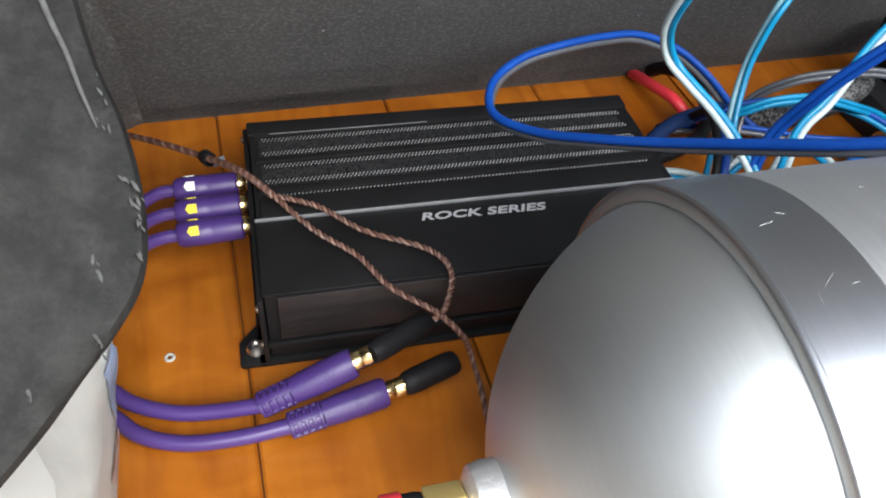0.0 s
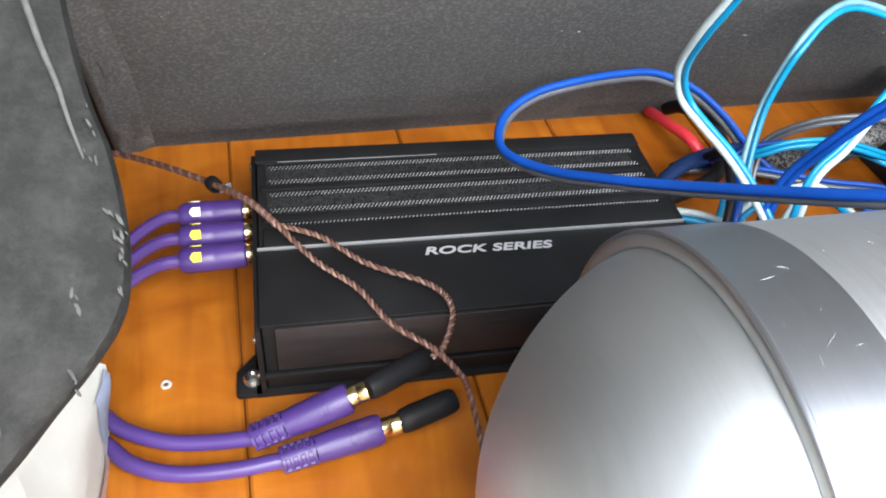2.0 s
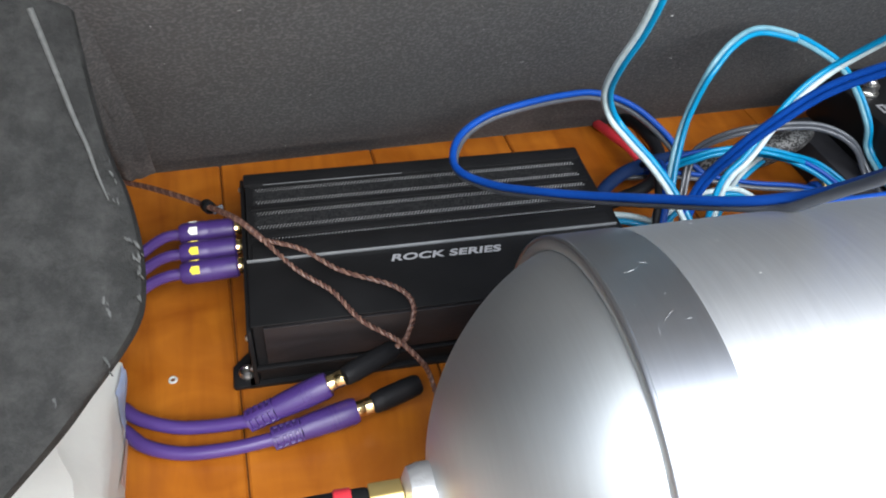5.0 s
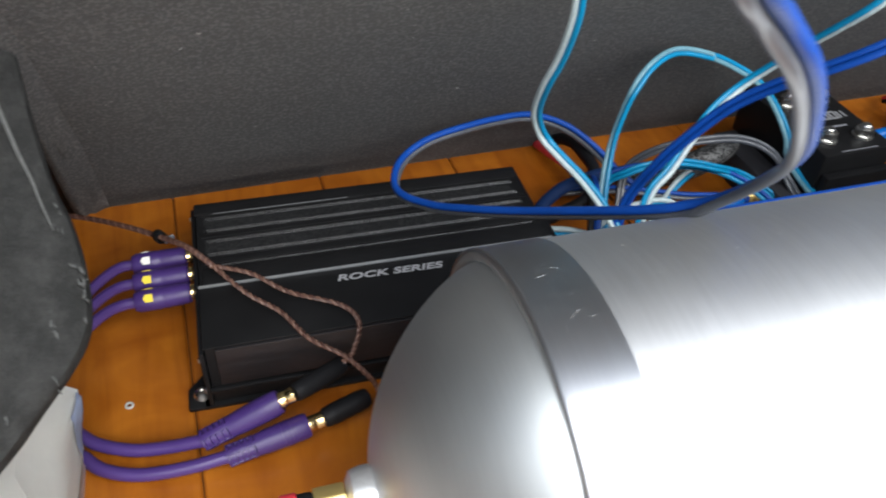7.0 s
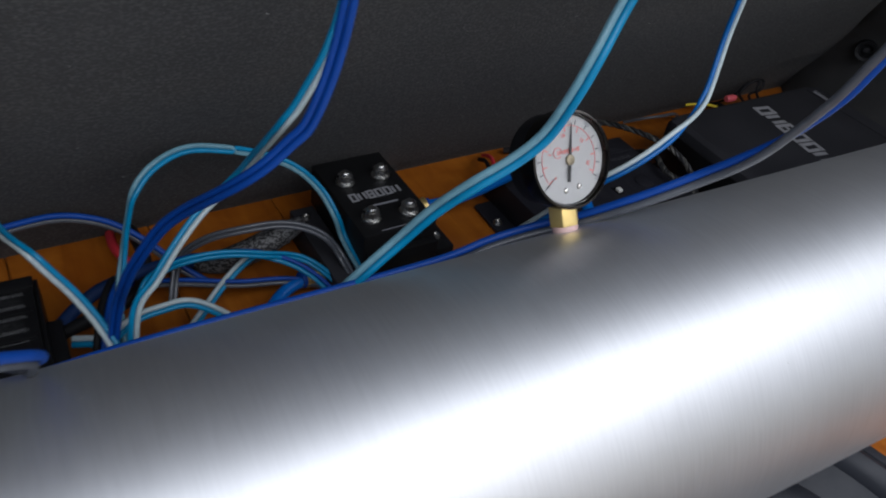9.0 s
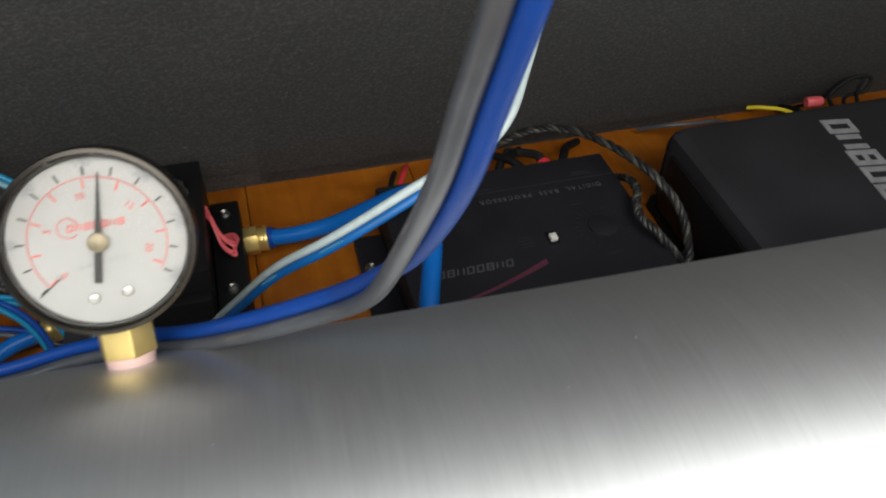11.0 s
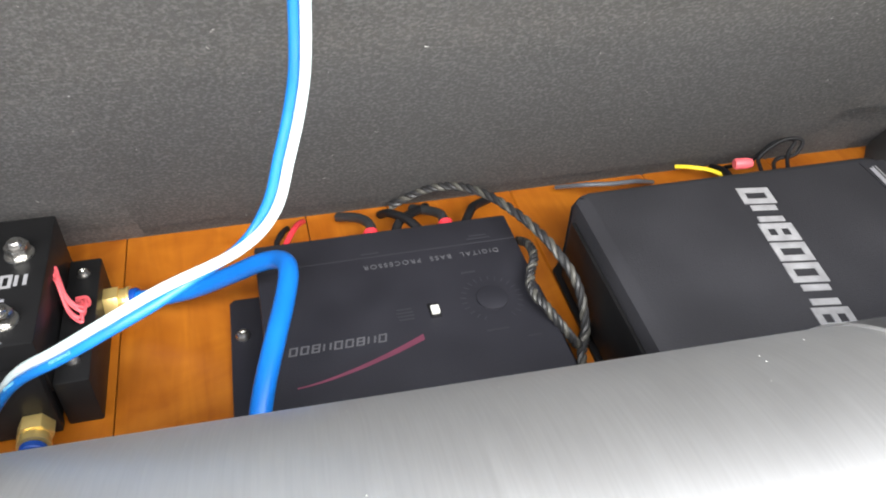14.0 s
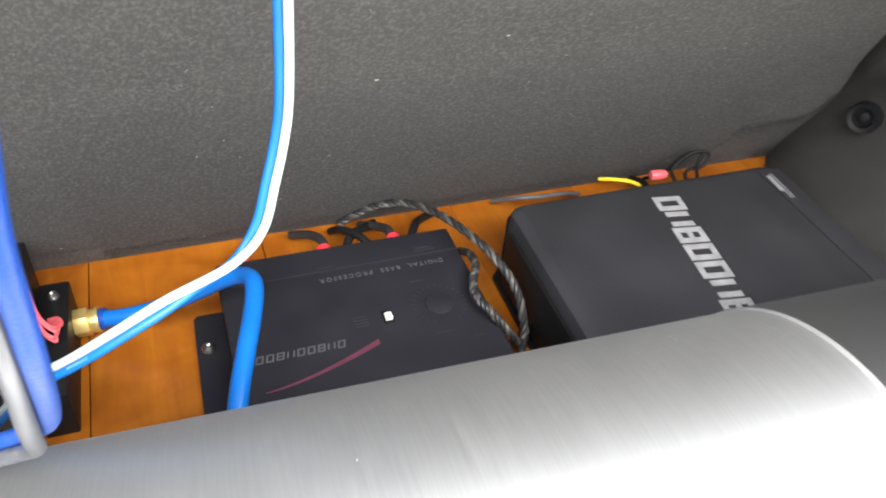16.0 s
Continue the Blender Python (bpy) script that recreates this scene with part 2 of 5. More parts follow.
M_CYAN = mat("lit_blue_clear_pvc", (0.004, 0.200, 0.385), 0.34, vary=0.25, scale=90, bump=0.15, bscale=900, coat=0.12, spec=0.35)
M_SILV = mat("silver_clear_pvc", (0.40, 0.475, 0.48), 0.36, 0.0, vary=0.25, scale=260, bump=0.2, bscale=900, coat=0.15, spec=0.4)
M_GREYC = mat("grey_and_shaded_silver_pvc", (0.072, 0.078, 0.090), 0.4, 0.0, vary=0.3, scale=150, coat=0.3)
M_CYAN2 = mat("mid_blue_clear_pvc", (0.003, 0.100, 0.33), 0.36, vary=0.25, scale=90, bump=0.15, bscale=900, coat=0.1, spec=0.35)
M_TEAL = mat("pale_teal_clear_pvc", (0.13, 0.27, 0.33), 0.36, vary=0.3, scale=220, bump=0.2, bscale=900, coat=0.1, spec=0.35)
M_NAVY = mat("dark_navy_sleeving", (0.005, 0.020, 0.075), 0.6, vary=0.3, scale=200, bump=0.3, bscale=900, spec=0.25)
M_PRINT = mat("pale_blue_print", (0.08, 0.27, 0.42), 0.5, vary=0.2, scale=200)
M_HOSE = mat("bright_blue_nylon_hose", (0.002, 0.125, 0.47), 0.36, vary=0.1, scale=40, spec=0.35)
M_REDW = mat("red_wire_insulation", (0.62, 0.035, 0.05), 0.4, vary=0.15, scale=90)
M_PINKW = mat("pink_red_wire_insulation", (0.75, 0.12, 0.14), 0.4, vary=0.15, scale=90)
M_BRAID = mat("black_braid_strand", (0.018, 0.018, 0.019), 0.5, vary=0.4, scale=300)
M_TINSEL = mat("grey_braid_strand", (0.065, 0.063, 0.055), 0.5, 0.1, vary=0.6, scale=300)
M_SLEEVE = braid_mat("black_mesh_sleeve", (0.012, 0.012, 0.013), (0.14, 0.14, 0.14), 900)
M_WHITEP = mat("white_dial_paint", (0.31, 0.31, 0.307), 0.4, vary=0.03, scale=20)
M_BLKP = mat("black_dial_print", (0.02, 0.02, 0.02), 0.5)
M_REDD = mat("red_dial_print", (0.52, 0.10, 0.09), 0.5)
M_CHROME = mat("dull_chrome_bezel", (0.045, 0.041, 0.037), 0.26, 1.0, vary=0.25, scale=60)
M_HUB = mat("dull_bronze_hub", (0.26, 0.22, 0.15), 0.45, 0.5, vary=0.2, scale=300)
M_CONE = mat("black_speaker_cone", (0.011, 0.013, 0.018), 0.55, vary=0.3, scale=60, bump=0.2)
M_FOAM = mat("black_rubber_surround", (0.013, 0.015, 0.021), 0.55, vary=0.2, scale=50)
M_GROUND = mat("pale_bounce_ground", (0.28, 0.28, 0.27), 0.9, vary=0.3, scale=30, bump=0.5)
M_REDTAPE = mat("red_thread_tape", (0.62, 0.42, 0.38), 0.5, vary=0.3, scale=120)
M_GLASS = bpy.data.materials.new("clear_lens")
M_GLASS.use_nodes = True
gb = M_GLASS.node_tree.nodes["Principled BSDF"]
gb.inputs["Transmission Weight"].default_value, gb.inputs["Roughness"].default_value, gb.inputs["IOR"].default_value = 1.0, 0.02, 1.05


# ---- mesh helpers ----
def mesh_of(bm, name, material, smooth=None):
    me = bpy.data.meshes.new(name)
    bmesh.ops.recalc_face_normals(bm, faces=bm.faces)
    for f in bm.faces:
        f.smooth = True
    bm.to_mesh(me)
    bm.free()
    me.set_sharp_from_angle(angle=radians(smooth or 35))
    me.materials.append(material)
    return me


def part(name, bm, material, parent=None, label="", smooth=None):
    ob = new(name, mesh_of(bm, name, material, smooth))
    ob.parent = parent
    if label:
        ob["label"] = label
    return ob


def thing(name, label, category, m=None, group="", kind=""):
    ob = new(name)
    ob.empty_display_size = 0.01
    ob.matrix_world = m or Matrix()
    return tagged(ob, label, category, group, kind)


def add(bm, other, m=None):
    me = bpy.data.meshes.new("tmp")
    if m is not None:
        bmesh.ops.transform(other, matrix=m, verts=other.verts)
    other.to_mesh(me)
    other.free()
    bm.from_mesh(me)
    bpy.data.meshes.remove(me)
    return bm


def box(x0, x1, y0, y1, z0, z1, bevel=0.001, seg=2):
    bm = bmesh.new()
    bmesh.ops.create_cube(bm, size=1)
    bmesh.ops.transform(bm, verts=bm.verts, matrix=Matrix.Translation(((x0 + x1) / 2, (y0 + y1) / 2, (z0 + z1) / 2)) @ Matrix.Diagonal((x1 - x0, y1 - y0, z1 - z0, 1)))
    if bevel:
        bmesh.ops.bevel(bm, geom=bm.edges, offset=bevel, segments=seg, affect='EDGES', profile=0.5)
    return bm


def lathe(profile, seg=32, m=None):
    """profile: (radius, height) pairs turned round z."""
    bm = bmesh.new()
    rings = []
    for r, h in profile:
        if r < 1e-6:
            rings.append([bm.verts.new((0, 0, h))])
        else:
            rings.append([bm.verts.new((r * math.cos(2 * math.pi * i / seg), r * math.sin(2 * math.pi * i / seg), h)) for i in range(seg)])
    for a, b in zip(rings, rings[1:]):
        for i in range(seg):
            j = (i + 1) % seg
            q = [a[i % len(a)], a[j % len(a)], b[j % len(b)], b[i % len(b)]]
            q = list(dict.fromkeys(q))
            if len(q) > 2:
                bm.faces.new(q)
    if m is not None:
        bmesh.ops.transform(bm, matrix=m, verts=bm.verts)
    return bm


def prism(poly, z0, z1, bevel=0.0, m=None):
    bm = bmesh.new()
    lo = [bm.verts.new((x, y, z0)) for x, y in poly]
    hi = [bm.verts.new((x, y, z1)) for x, y in poly]
    bm.faces.new(lo[::-1])
    bm.faces.new(hi)
    k = len(poly)
    for i in range(k):
        bm.faces.new((lo[i], lo[(i + 1) % k], hi[(i + 1) % k], hi[i]))
    if bevel:
        bmesh.ops.bevel(bm, geom=bm.edges, offset=bevel, segments=2, affect='EDGES', profile=0.5)
    if m is not None:
        bmesh.ops.transform(bm, matrix=m, verts=bm.verts)
    return bm


def spline(pts, per=10):
    """Smooth run of points through pts."""
    p = [Vector(q) for q in pts]
    p = [p[0] * 2 - p[1], *p, p[-1] * 2 - p[-2]]
    out = []
    for i in range(1, len(p) - 2):
        a, b, c, d = p[i - 1:i + 3]
        for k in range(per):
            t = k / per
            out.append(0.5 * (2 * b + (c - a) * t + (2 * a - 5 * b + 4 * c - d) * t * t + (3 * b - a - 3 * c + d) * t ** 3))
    out.append(p[-2])
    return out


def relax(run, n=2):
    for _ in range(n):
        run = [run[0]] + [(a + b * 2 + c) / 4 for a, b, c in zip(run, run[1:], run[2:])] + [run[-1]]
    return run


def tube(run, r, seg=10, caps=True):
    """A tube along a run of points; r is a number or a function of 0..1."""
    bm = bmesh.new()
    n = len(run)
    rings, side = [], None
    for i, p in enumerate(run):
        t = (run[min(i + 1, n - 1)] - run[max(i - 1, 0)]).normalized()
        if side is None:
            side = t.orthogonal().normalized()
        side = (side - t * side.dot(t)).normalized()
        up = t.cross(side)
        rad = r(i / (n - 1)) if callable(r) else r
        rings.append([bm.verts.new(p + (side * math.cos(2 * math.pi * k / seg) + up * math.sin(2 * math.pi * k / seg)) * rad) for k in range(seg)])
    for a, b in zip(rings, rings[1:]):
        for k in range(seg):
            bm.faces.new((a[k], a[(k + 1) % seg], b[(k + 1) % seg], b[k]))
    if caps:
        bm.faces.new(rings[0][::-1])
        bm.faces.new(rings[-1])
    return bm


def aim(p, d):
    """A frame at p whose z points along d."""
    return Matrix.Translation(p) @ Vector(d).to_track_quat('Z', 'Y').to_matrix().to_4x4()


def marks(name, n, w, h, gap, slant, t, stroke, material, m, parent, label):
    """A row of n slanted open shapes, each a part: a plain stand-in for a printed mark."""
    step = w / n
    plans = ("lRtb", "lR", "lRtbm", "lRtb")
    for i in range(n):
        x0, ww = i * step, step * (1 - gap)
        s = stroke * min(h, ww)
        v = s * 1.15
        x1, hm = x0 + ww, h * 0.5
        bars = {"b": (x0, x1, 0, s), "t": (x0, x1, h - s, h), "m": (x0 + v * 0.5, x1 - v * 0.3, hm - s * 0.45, hm + s * 0.45), "l": (x0, x0 + v, s * 0.6, h - s * 0.6),
                "R": (x1 - v, x1, s * 0.6, h - s * 0.6), "c": (x0 + ww * 0.5 - v * 0.5, x0 + ww * 0.5 + v * 0.5, s * 0.6, h - s * 0.6)}
        bm = bmesh.new()
        for k, key in enumerate(plans[i % len(plans)]):
            a, b, c, d = bars[key]
            add(bm, prism([(a + slant * c, c), (b + slant * c, c), (b + slant * d, d), (a + slant * d, d)], 0, t + 0.00001 * k))
        part(name, bm, material, parent, label).matrix_local = m


def lettering(name, text, size, material, m, parent, spacing=1.0, bold=0.0, shear=0.0):
    cu = bpy.data.curves.new(name, 'FONT')
    cu.body, cu.size, cu.extrude, cu.space_character = text, size, 0.0001, spacing
    cu.align_x, cu.align_y = 'CENTER', 'CENTER'
    cu.offset, cu.shear = bold, shear
    cu.materials.append(material)
    ob = new(name, cu)
    ob.parent, ob.matrix_local = parent, m
    return ob


def pan_screw(r, h):
    bm = lathe([(0, 0), (r * 0.95, 0), (r, h * 0.3), (r * 0.8, h * 0.8), (r * 0.42, h), (r * 0.40, h * 0.72), (0, h * 0.7)], 20)
    return bm


def hex_bolt(r, h):
    bm = prism([(r * math.cos(math.pi / 3 * i), r * math.sin(math.pi / 3 * i)) for i in range(6)], 0, h, r * 0.08)
    add(bm, lathe([(0, h), (r * 0.62, h), (r * 0.6, h * 1.25), (r * 0.45, h * 1.45), (0, h * 1.45)], 16))
    return bm

# ---- the large structure ----
LEAN = 0.62   # the carpeted seat back leans over the floor by this much per metre of height


def on_panel(x, z, off=0.0):
    n = Vector((0, -1, -LEAN)).normalized()
    return Vector((x, -LEAN * z, z)) + n * off


SPK = Vector((0.518, -0.450))   # centre of the loudspeaker let into the floor
SPK_HOLE = 0.157


def round_hole(x0, x1, y0, y1, z0, z1, n=24):
    """The slab x0..x1, y0..y1 with the loudspeaker's hole left out: one piece behind it and one before it."""
    a, b = max(x0, SPK.x - SPK_HOLE), min(x1, SPK.x + SPK_HOLE)
    if a >= b:
        return [prism([(x0, y0), (x1, y0), (x1, y1), (x0, y1)], z0, z1)]
    xs = [x0] + [a + (b - a) * k / n for k in range(n + 1)] + [x1]
    xs = [x for k, x in enumerate(xs) if k == 0 or x - xs[k - 1] > 1e-6]
    half = [math.sqrt(max(SPK_HOLE ** 2 - (x - SPK.x) ** 2, 0.0)) + 0.0002 for x in xs]
    back = [(x, SPK.y + h) for x, h in zip(xs, half)] + [(x1, y1), (x0, y1)]
    fore = [(x0, y0), (x1, y0)] + [(x, SPK.y - h) for x, h in zip(xs[::-1], half[::-1])]
    return [prism(back, z0, z1), prism(fore, z0, z1)]


bm = box(-0.42, 1.28, -1.0, 0.06, -0.16, -0.145, 0)
for piece in round_hole(-0.42, 1.28, -1.0, 0.06, -0.145, -0.0035, 48):
    add(bm, piece)
floor = tagged(part("floor", bm, M_GAP), "orange wood-look laminate boot floor with narrow boards", "floor", kind="structure")
# Unseen ground, kept pale to bounce daylight up onto the seat back.
ground = tagged(part("ground", box(-40, 40, -60, 20, -0.75, -0.70, 0), M_GROUND), "unseen pale ground outside the open hatch, added to bounce daylight in", "ground", kind="structure")

# The seat back: a thick carpeted slab that leans towards the camera.
prof = []
for k in range(25):
    x = -0.30 + k * 1.40 / 24
    prof.append(x)
bm = bmesh.new()
grid = []
for k, x in enumerate(prof):
    row = []
    for j in range(22):
        z = -0.004 + j * 0.50 / 21
        row.append(bm.verts.new(on_panel(x, z)))
    grid.append(row)
for a, b in zip(grid, grid[1:]):
    for i in range(21):
        bm.faces.new((a[i], b[i], b[i + 1], a[i + 1]))
bmesh.ops.solidify(bm, geom=bm.faces[:], thickness=-0.03)
wall_back = tagged(part("wall_back", bm, M_CARPET, smooth=60), "charcoal grey carpeted seat back leaning over the floor", "seat back", kind="structure")

# Side walls, roof and tail of the boot, which close the place round the camera.
wall_left = tagged(part("wall_left", box(-0.42, -0.36, -1.0, 0.06, -0.03, 0.46, 0.004), M_PLASTIC), "dark grey plastic boot side lining", "wall", kind="structure")
wall_right = tagged(part("wall_right", box(1.22, 1.28, -1.0, 0.06, -0.03, 0.46, 0.004), M_PLASTIC), "dark grey plastic boot side lining", "wall", kind="structure")
ceiling = tagged(part("ceiling", box(-0.9, 1.8, -0.30, 1.6, 0.90, 0.93, 0.004), M_LINER), "light grey car headliner", "ceiling", kind="structure")
sill = tagged(part("wall_tail", box(-0.42, 1.28, -1.06, -1.0, -0.70, 0.10, 0.01), M_PLASTIC), "dark plastic tail sill of the boot", "wall", kind="structure")

# Right-hand lining: a moulded plastic corner that meets the seat back along a rising curve.
bm = bmesh.new()
edge = [on_panel(1.075, -0.004), on_panel(1.060, 0.03), on_panel(1.043, 0.08), on_panel(1.023, 0.124), on_panel(1.006, 0.168), on_panel(0.985, 0.22), on_panel(0.955, 0.30), on_panel(0.92, 0.42)]
rows_ = []
low = [Vector((1.065, 0.004, 0)), Vector((1.045, -0.018, 0)), Vector((1.018, -0.050, 0)), Vector((1.000, -0.12, 0)), Vector((0.996, -0.32, 0)), Vector((1.00, -0.60, 0))]
high = [Vector((0.0, 0.004, 0)), Vector((0.006, -0.010, 0)), Vector((0.030, -0.040, 0.004)), Vector((0.060, -0.13, 0.01)), Vector((0.09, -0.32, 0.01)), Vector((0.12, -0.56, 0.01))]
for p in spline(edge, 5):
    f = min(1.0, max(0.0, p.z / 0.13)) ** 0.7
    row = []
    for a, b in zip(low, high):
        q = a.lerp(p + b, f)
        q.z = max(p.z, -0.004) + b.z * f
        row.append(bm.verts.new(q))
    rows_.append(row)
for a, b in zip(rows_, rows_[1:]):
    for i in range(5):
        bm.faces.new((a[i], b[i], b[i + 1], a[i + 1]))
bmesh.ops.solidify(bm, geom=bm.faces[:], thickness=0.004)
side_trim = thing("side_lining", "dark grey moulded plastic boot lining beside the seat back", "side lining")
part("shell", bm, M_PLASTIC, side_trim, smooth=60)
hook = Matrix.Translation((1.048, -0.085, 0.090)) @ Vector((-0.85, -0.45, 0.15)).to_track_quat('Z', 'Y').to_matrix().to_4x4()
part("screw_recess", lathe([(0.0, -0.002), (0.006, -0.002), (0.0075, 0.004), (0.0105, 0.005), (0.0115, 0.0), (0.0115, -0.02)], 24, hook), M_BLKRUB, side_trim, "round recessed plastic fixing")
part("screw_head", lathe([(0, 0.002), (0.003, 0.0015), (0.0045, 0), (0.0045, -0.004)], 16, hook), M_BLKRUB, side_trim)


# ---- air tank ----
AX = Vector((1, -0.0403, 0.0150)).normalized()
TANK = Matrix.Translation((0.3, -0.3235, 0.0826)) @ Matrix((AX, Vector((0, 0, 1)).cross(AX).normalized(), AX.cross(Vector((0, 0, 1)).cross(AX)).normalized())).transposed().to_4x4()
R = 0.0880
ALONG = pose(0, 0, 0, 0, 90, 0)
tank = thing("air_tank", "brushed silver aluminium air tank lying on the floor", "air tank", TANK)
S0, S1 = -0.178, 0.475
part("shell", lathe([(R, S0 + 0.0), (R, S0 + 0.026), (R, 0.0), (R, 0.2), (R, S1 - 0.026), (R, S1)], 128, ALONG), M_TANK, tank, smooth=50)
part("end_band", lathe([(R - 0.001, S0 - 0.001), (R + 0.0006, S0), (R + 0.0006, S0 + 0.0255), (R - 0.001, S0 + 0.026)], 128, ALONG), M_BAND, tank, "smoother scuffed band beside the weld")
part("end_band", lathe([(R - 0.001, S1 - 0.0005), (R + 0.0004, S1), (R + 0.0004, S1 + 0.130), (R - 0.001, S1 + 0.130)], 128, ALONG), M_BAND, tank)


def dome(s, sign):
    h, rd = 0.0560, R * 0.945
    lip = [(R - 0.0003, 0.0), (R - 0.0007, 0.0008), (R - 0.0016, 0.0013), (R - 0.0040, 0.0012), (rd, 0.0004)]
    prof_ = [(r_, s + sign * z_) for r_, z_ in lip]
    prof_ += [(rd * math.cos(a), s + sign * (h * math.sin(a) ** 1.52 - 0.0010)) for a in [i * math.pi / 2 / 40 for i in range(1, 40)]] + [(0, s + sign * (h - 0.0010))]
    return lathe(prof_, 128, ALONG)


part("end_cap", dome(S0, -1), M_DOME, tank, "domed spun end cap", 75)
part("end_cap", dome(S1 + 0.13, 1), M_DOME, tank, "domed spun end cap", 75)
for s, rr in ((S0 - 0.0003, 0.0008), (S1, 0.0008)):
    ring = lathe([(R + rr * math.cos(a), s + rr * 1.3 * math.sin(a)) for a in [i * math.pi / 5 for i in range(11)]], 128, ALONG)
    part("weld_bead", ring, M_BEAD if s > 0 else M_BAND, tank, "thin weld bead round the tank")
scr = bmesh.new()
rnd = random.Random(21)
for k in range(8):
    s_, a_ = S0 + rnd.uniform(0.004, 0.021), radians(rnd.uniform(84, 106))
    ds, da = rnd.choice(((0.002, 0.006), (0.004, 0.010), (0.0004, 0.006), (0.0005, 0.004))), rnd.uniform(-0.03, 0.03)
    run = [Vector((s_ + ds[0] * f, -(R + 0.0006) * math.cos(a_ + (ds[1] + da) * f), (R + 0.0006) * math.sin(a_ + (ds[1] + da) * f))) for f in (0, 0.33, 0.66, 1)]
    add(scr, tube(run, 0.00004, 5))
part("scratches", scr, M_BEAD, tank, "short pale scratches")
part("port_boss", lathe([(0.0, S0 - 0.064), (0.009, S0 - 0.064), (0.0125, S0 - 0.062), (0.0135, S0 - 0.058), (0.0135, S0 - 0.040)], 32, ALONG), M_BEAD, tank)
for s in (-0.09, 0.38):
    part("foot", box(s - 0.02, s + 0.02, -0.06, 0.06, -R - 0.0045, -R + 0.012, 0.002), M_BAND, tank, "welded aluminium foot")
# drain valve screwed into the left-hand port
valve = thing("drain_valve", "black and red drain valve in the tank end", "valve", TANK)
part("nut", prism([(0.009 * math.cos(math.pi / 3 * i), 0.009 * math.sin(math.pi / 3 * i)) for i in range(6)], 0, 0.012, 0.0006, pose(S0 - 0.0645, 0, 0, 0, -90, 0)), M_BRASS, valve, "brass hex nut")
part("body", lathe([(0, 0.0121), (0.0075, 0.0121), (0.008, 0.014), (0.008, 0.036), (0.007, 0.038), (0, 0.038)], 24, pose(S0 - 0.0645, 0, 0, 0, -90, 0)), M_BLKRUB, valve)
part("collar", lathe([(0.0081, 0.018), (0.0088, 0.0185), (0.0088, 0.024), (0.0081, 0.0245)], 24, pose(S0 - 0.0645, 0, 0, 0, -90, 0)), M_REDW, valve, "red collar")

# ---- pressure gauge ----
RAD = Vector((0.0, 0.515, 0.857))
NRM = Vector((0.03, -0.857, 0.515)).normalized()
GC = Vector((0.472, -0.264, 0.192))
RGT = RAD.cross(NRM).normalized()
GM = Matrix.Translation(GC) @ Matrix((RGT, NRM.cross(RGT), NRM)).transposed().to_4x4()
gauge = thing("pressure_gauge", "white-faced air pressure gauge with a dull bezel on the tank", "gauge", GM)
GR = 0.0256
part("case", lathe([(0, -0.020), (GR * 0.86, -0.020), (GR * 0.93, -0.018), (GR * 0.94, -0.002), (GR * 0.9, 0.001), (0, 0.001)], 64), M_BLKRUB, gauge, "black steel case")
part("bezel", lathe([(GR * 0.94, -0.0055), (GR, -0.005), (GR, 0.0035), (GR * 0.985, 0.005), (GR * 0.94, 0.0052), (GR * 0.890, 0.0030), (GR * 0.885, 0.0015)], 64), M_CHROME, gauge, "dull chrome bezel ring")
part("dial", lathe([(0, 0.0016), (GR * 0.890, 0.0016), (GR * 0.890, 0.0011), (0, 0.0011)], 64), M_WHITEP, gauge, "white dial plate")
lens = part("lens", lathe([(0, 0.0046), (GR * 0.890, 0.0042), (GR * 0.890, 0.0038), (0, 0.0040)], 64), M_GLASS, gauge, "clear lens")
lens.visible_shadow = False


def polar(r, deg):
    return Vector((r * math.cos(radians(deg)), r * math.sin(radians(deg)), 0))


def tick(r0, r1, deg, w, z=0.0018):
    return add(bmesh.new(), box(r0, r1, -w / 2, w / 2, z, z + 0.0001, 0), pose(0, 0, 0, 0, 0, deg))


A0, STEP = 215, 41.6
for i in range(13):
    deg = A0 - STEP * i / 2
    part("black_tick", tick(GR * 0.71, GR * 0.80, deg, 0.00048), M_BLKP, gauge)
for i in range(9):
    deg = A0 - 30.6 * i
    part("red_tick", tick(GR * 0.57, GR * 0.67, deg, 0.00050), M_REDD, gauge)
arc = [polar(GR * 0.685, A0 - 250 * k / 60) + Vector((0, 0, 0.0018)) for k in range(61)]
part("red_arc", tube(arc, 0.00017, 4), M_REDD, gauge, "thin red scale arc")
part("start_line", tick(GR * 0.55, GR * 0.84, A0 + 1, 0.0003), M_BLKP, gauge)
for k, txt in enumerate(("0", "50", "100", "150", "200", "250", "300")):
    deg = A0 - STEP * k
    p = polar(GR * (0.83 if k else 0.56), deg)
    lettering("black_number", txt, 0.0029, M_GREYP, pose(p.x, p.y, 0.0018, 0, 0, deg - 90), gauge)
for k, txt in enumerate(("0", "5", "10", "15", "20")):
    deg = A0 + 2 - 58.5 * k
    p = polar(GR * 0.50, deg)
    lettering("red_number", txt, 0.0027, M_REDD, pose(p.x, p.y, 0.0018, 0, 0, deg - 90), gauge)
marks("mark_letter", 7, 0.0150, 0.0020, 0.25, 0.2, 0.0001, 0.22, M_REDD, pose(-0.0072, 0.0036, 0.0018), gauge, "red printed maker's mark")
part("maker_ring", tube([polar(0.0027, k * 15) + Vector((-0.0068, 0.0047, 0.0018)) for k in range(22)], 0.00018, 4), M_REDD, gauge)
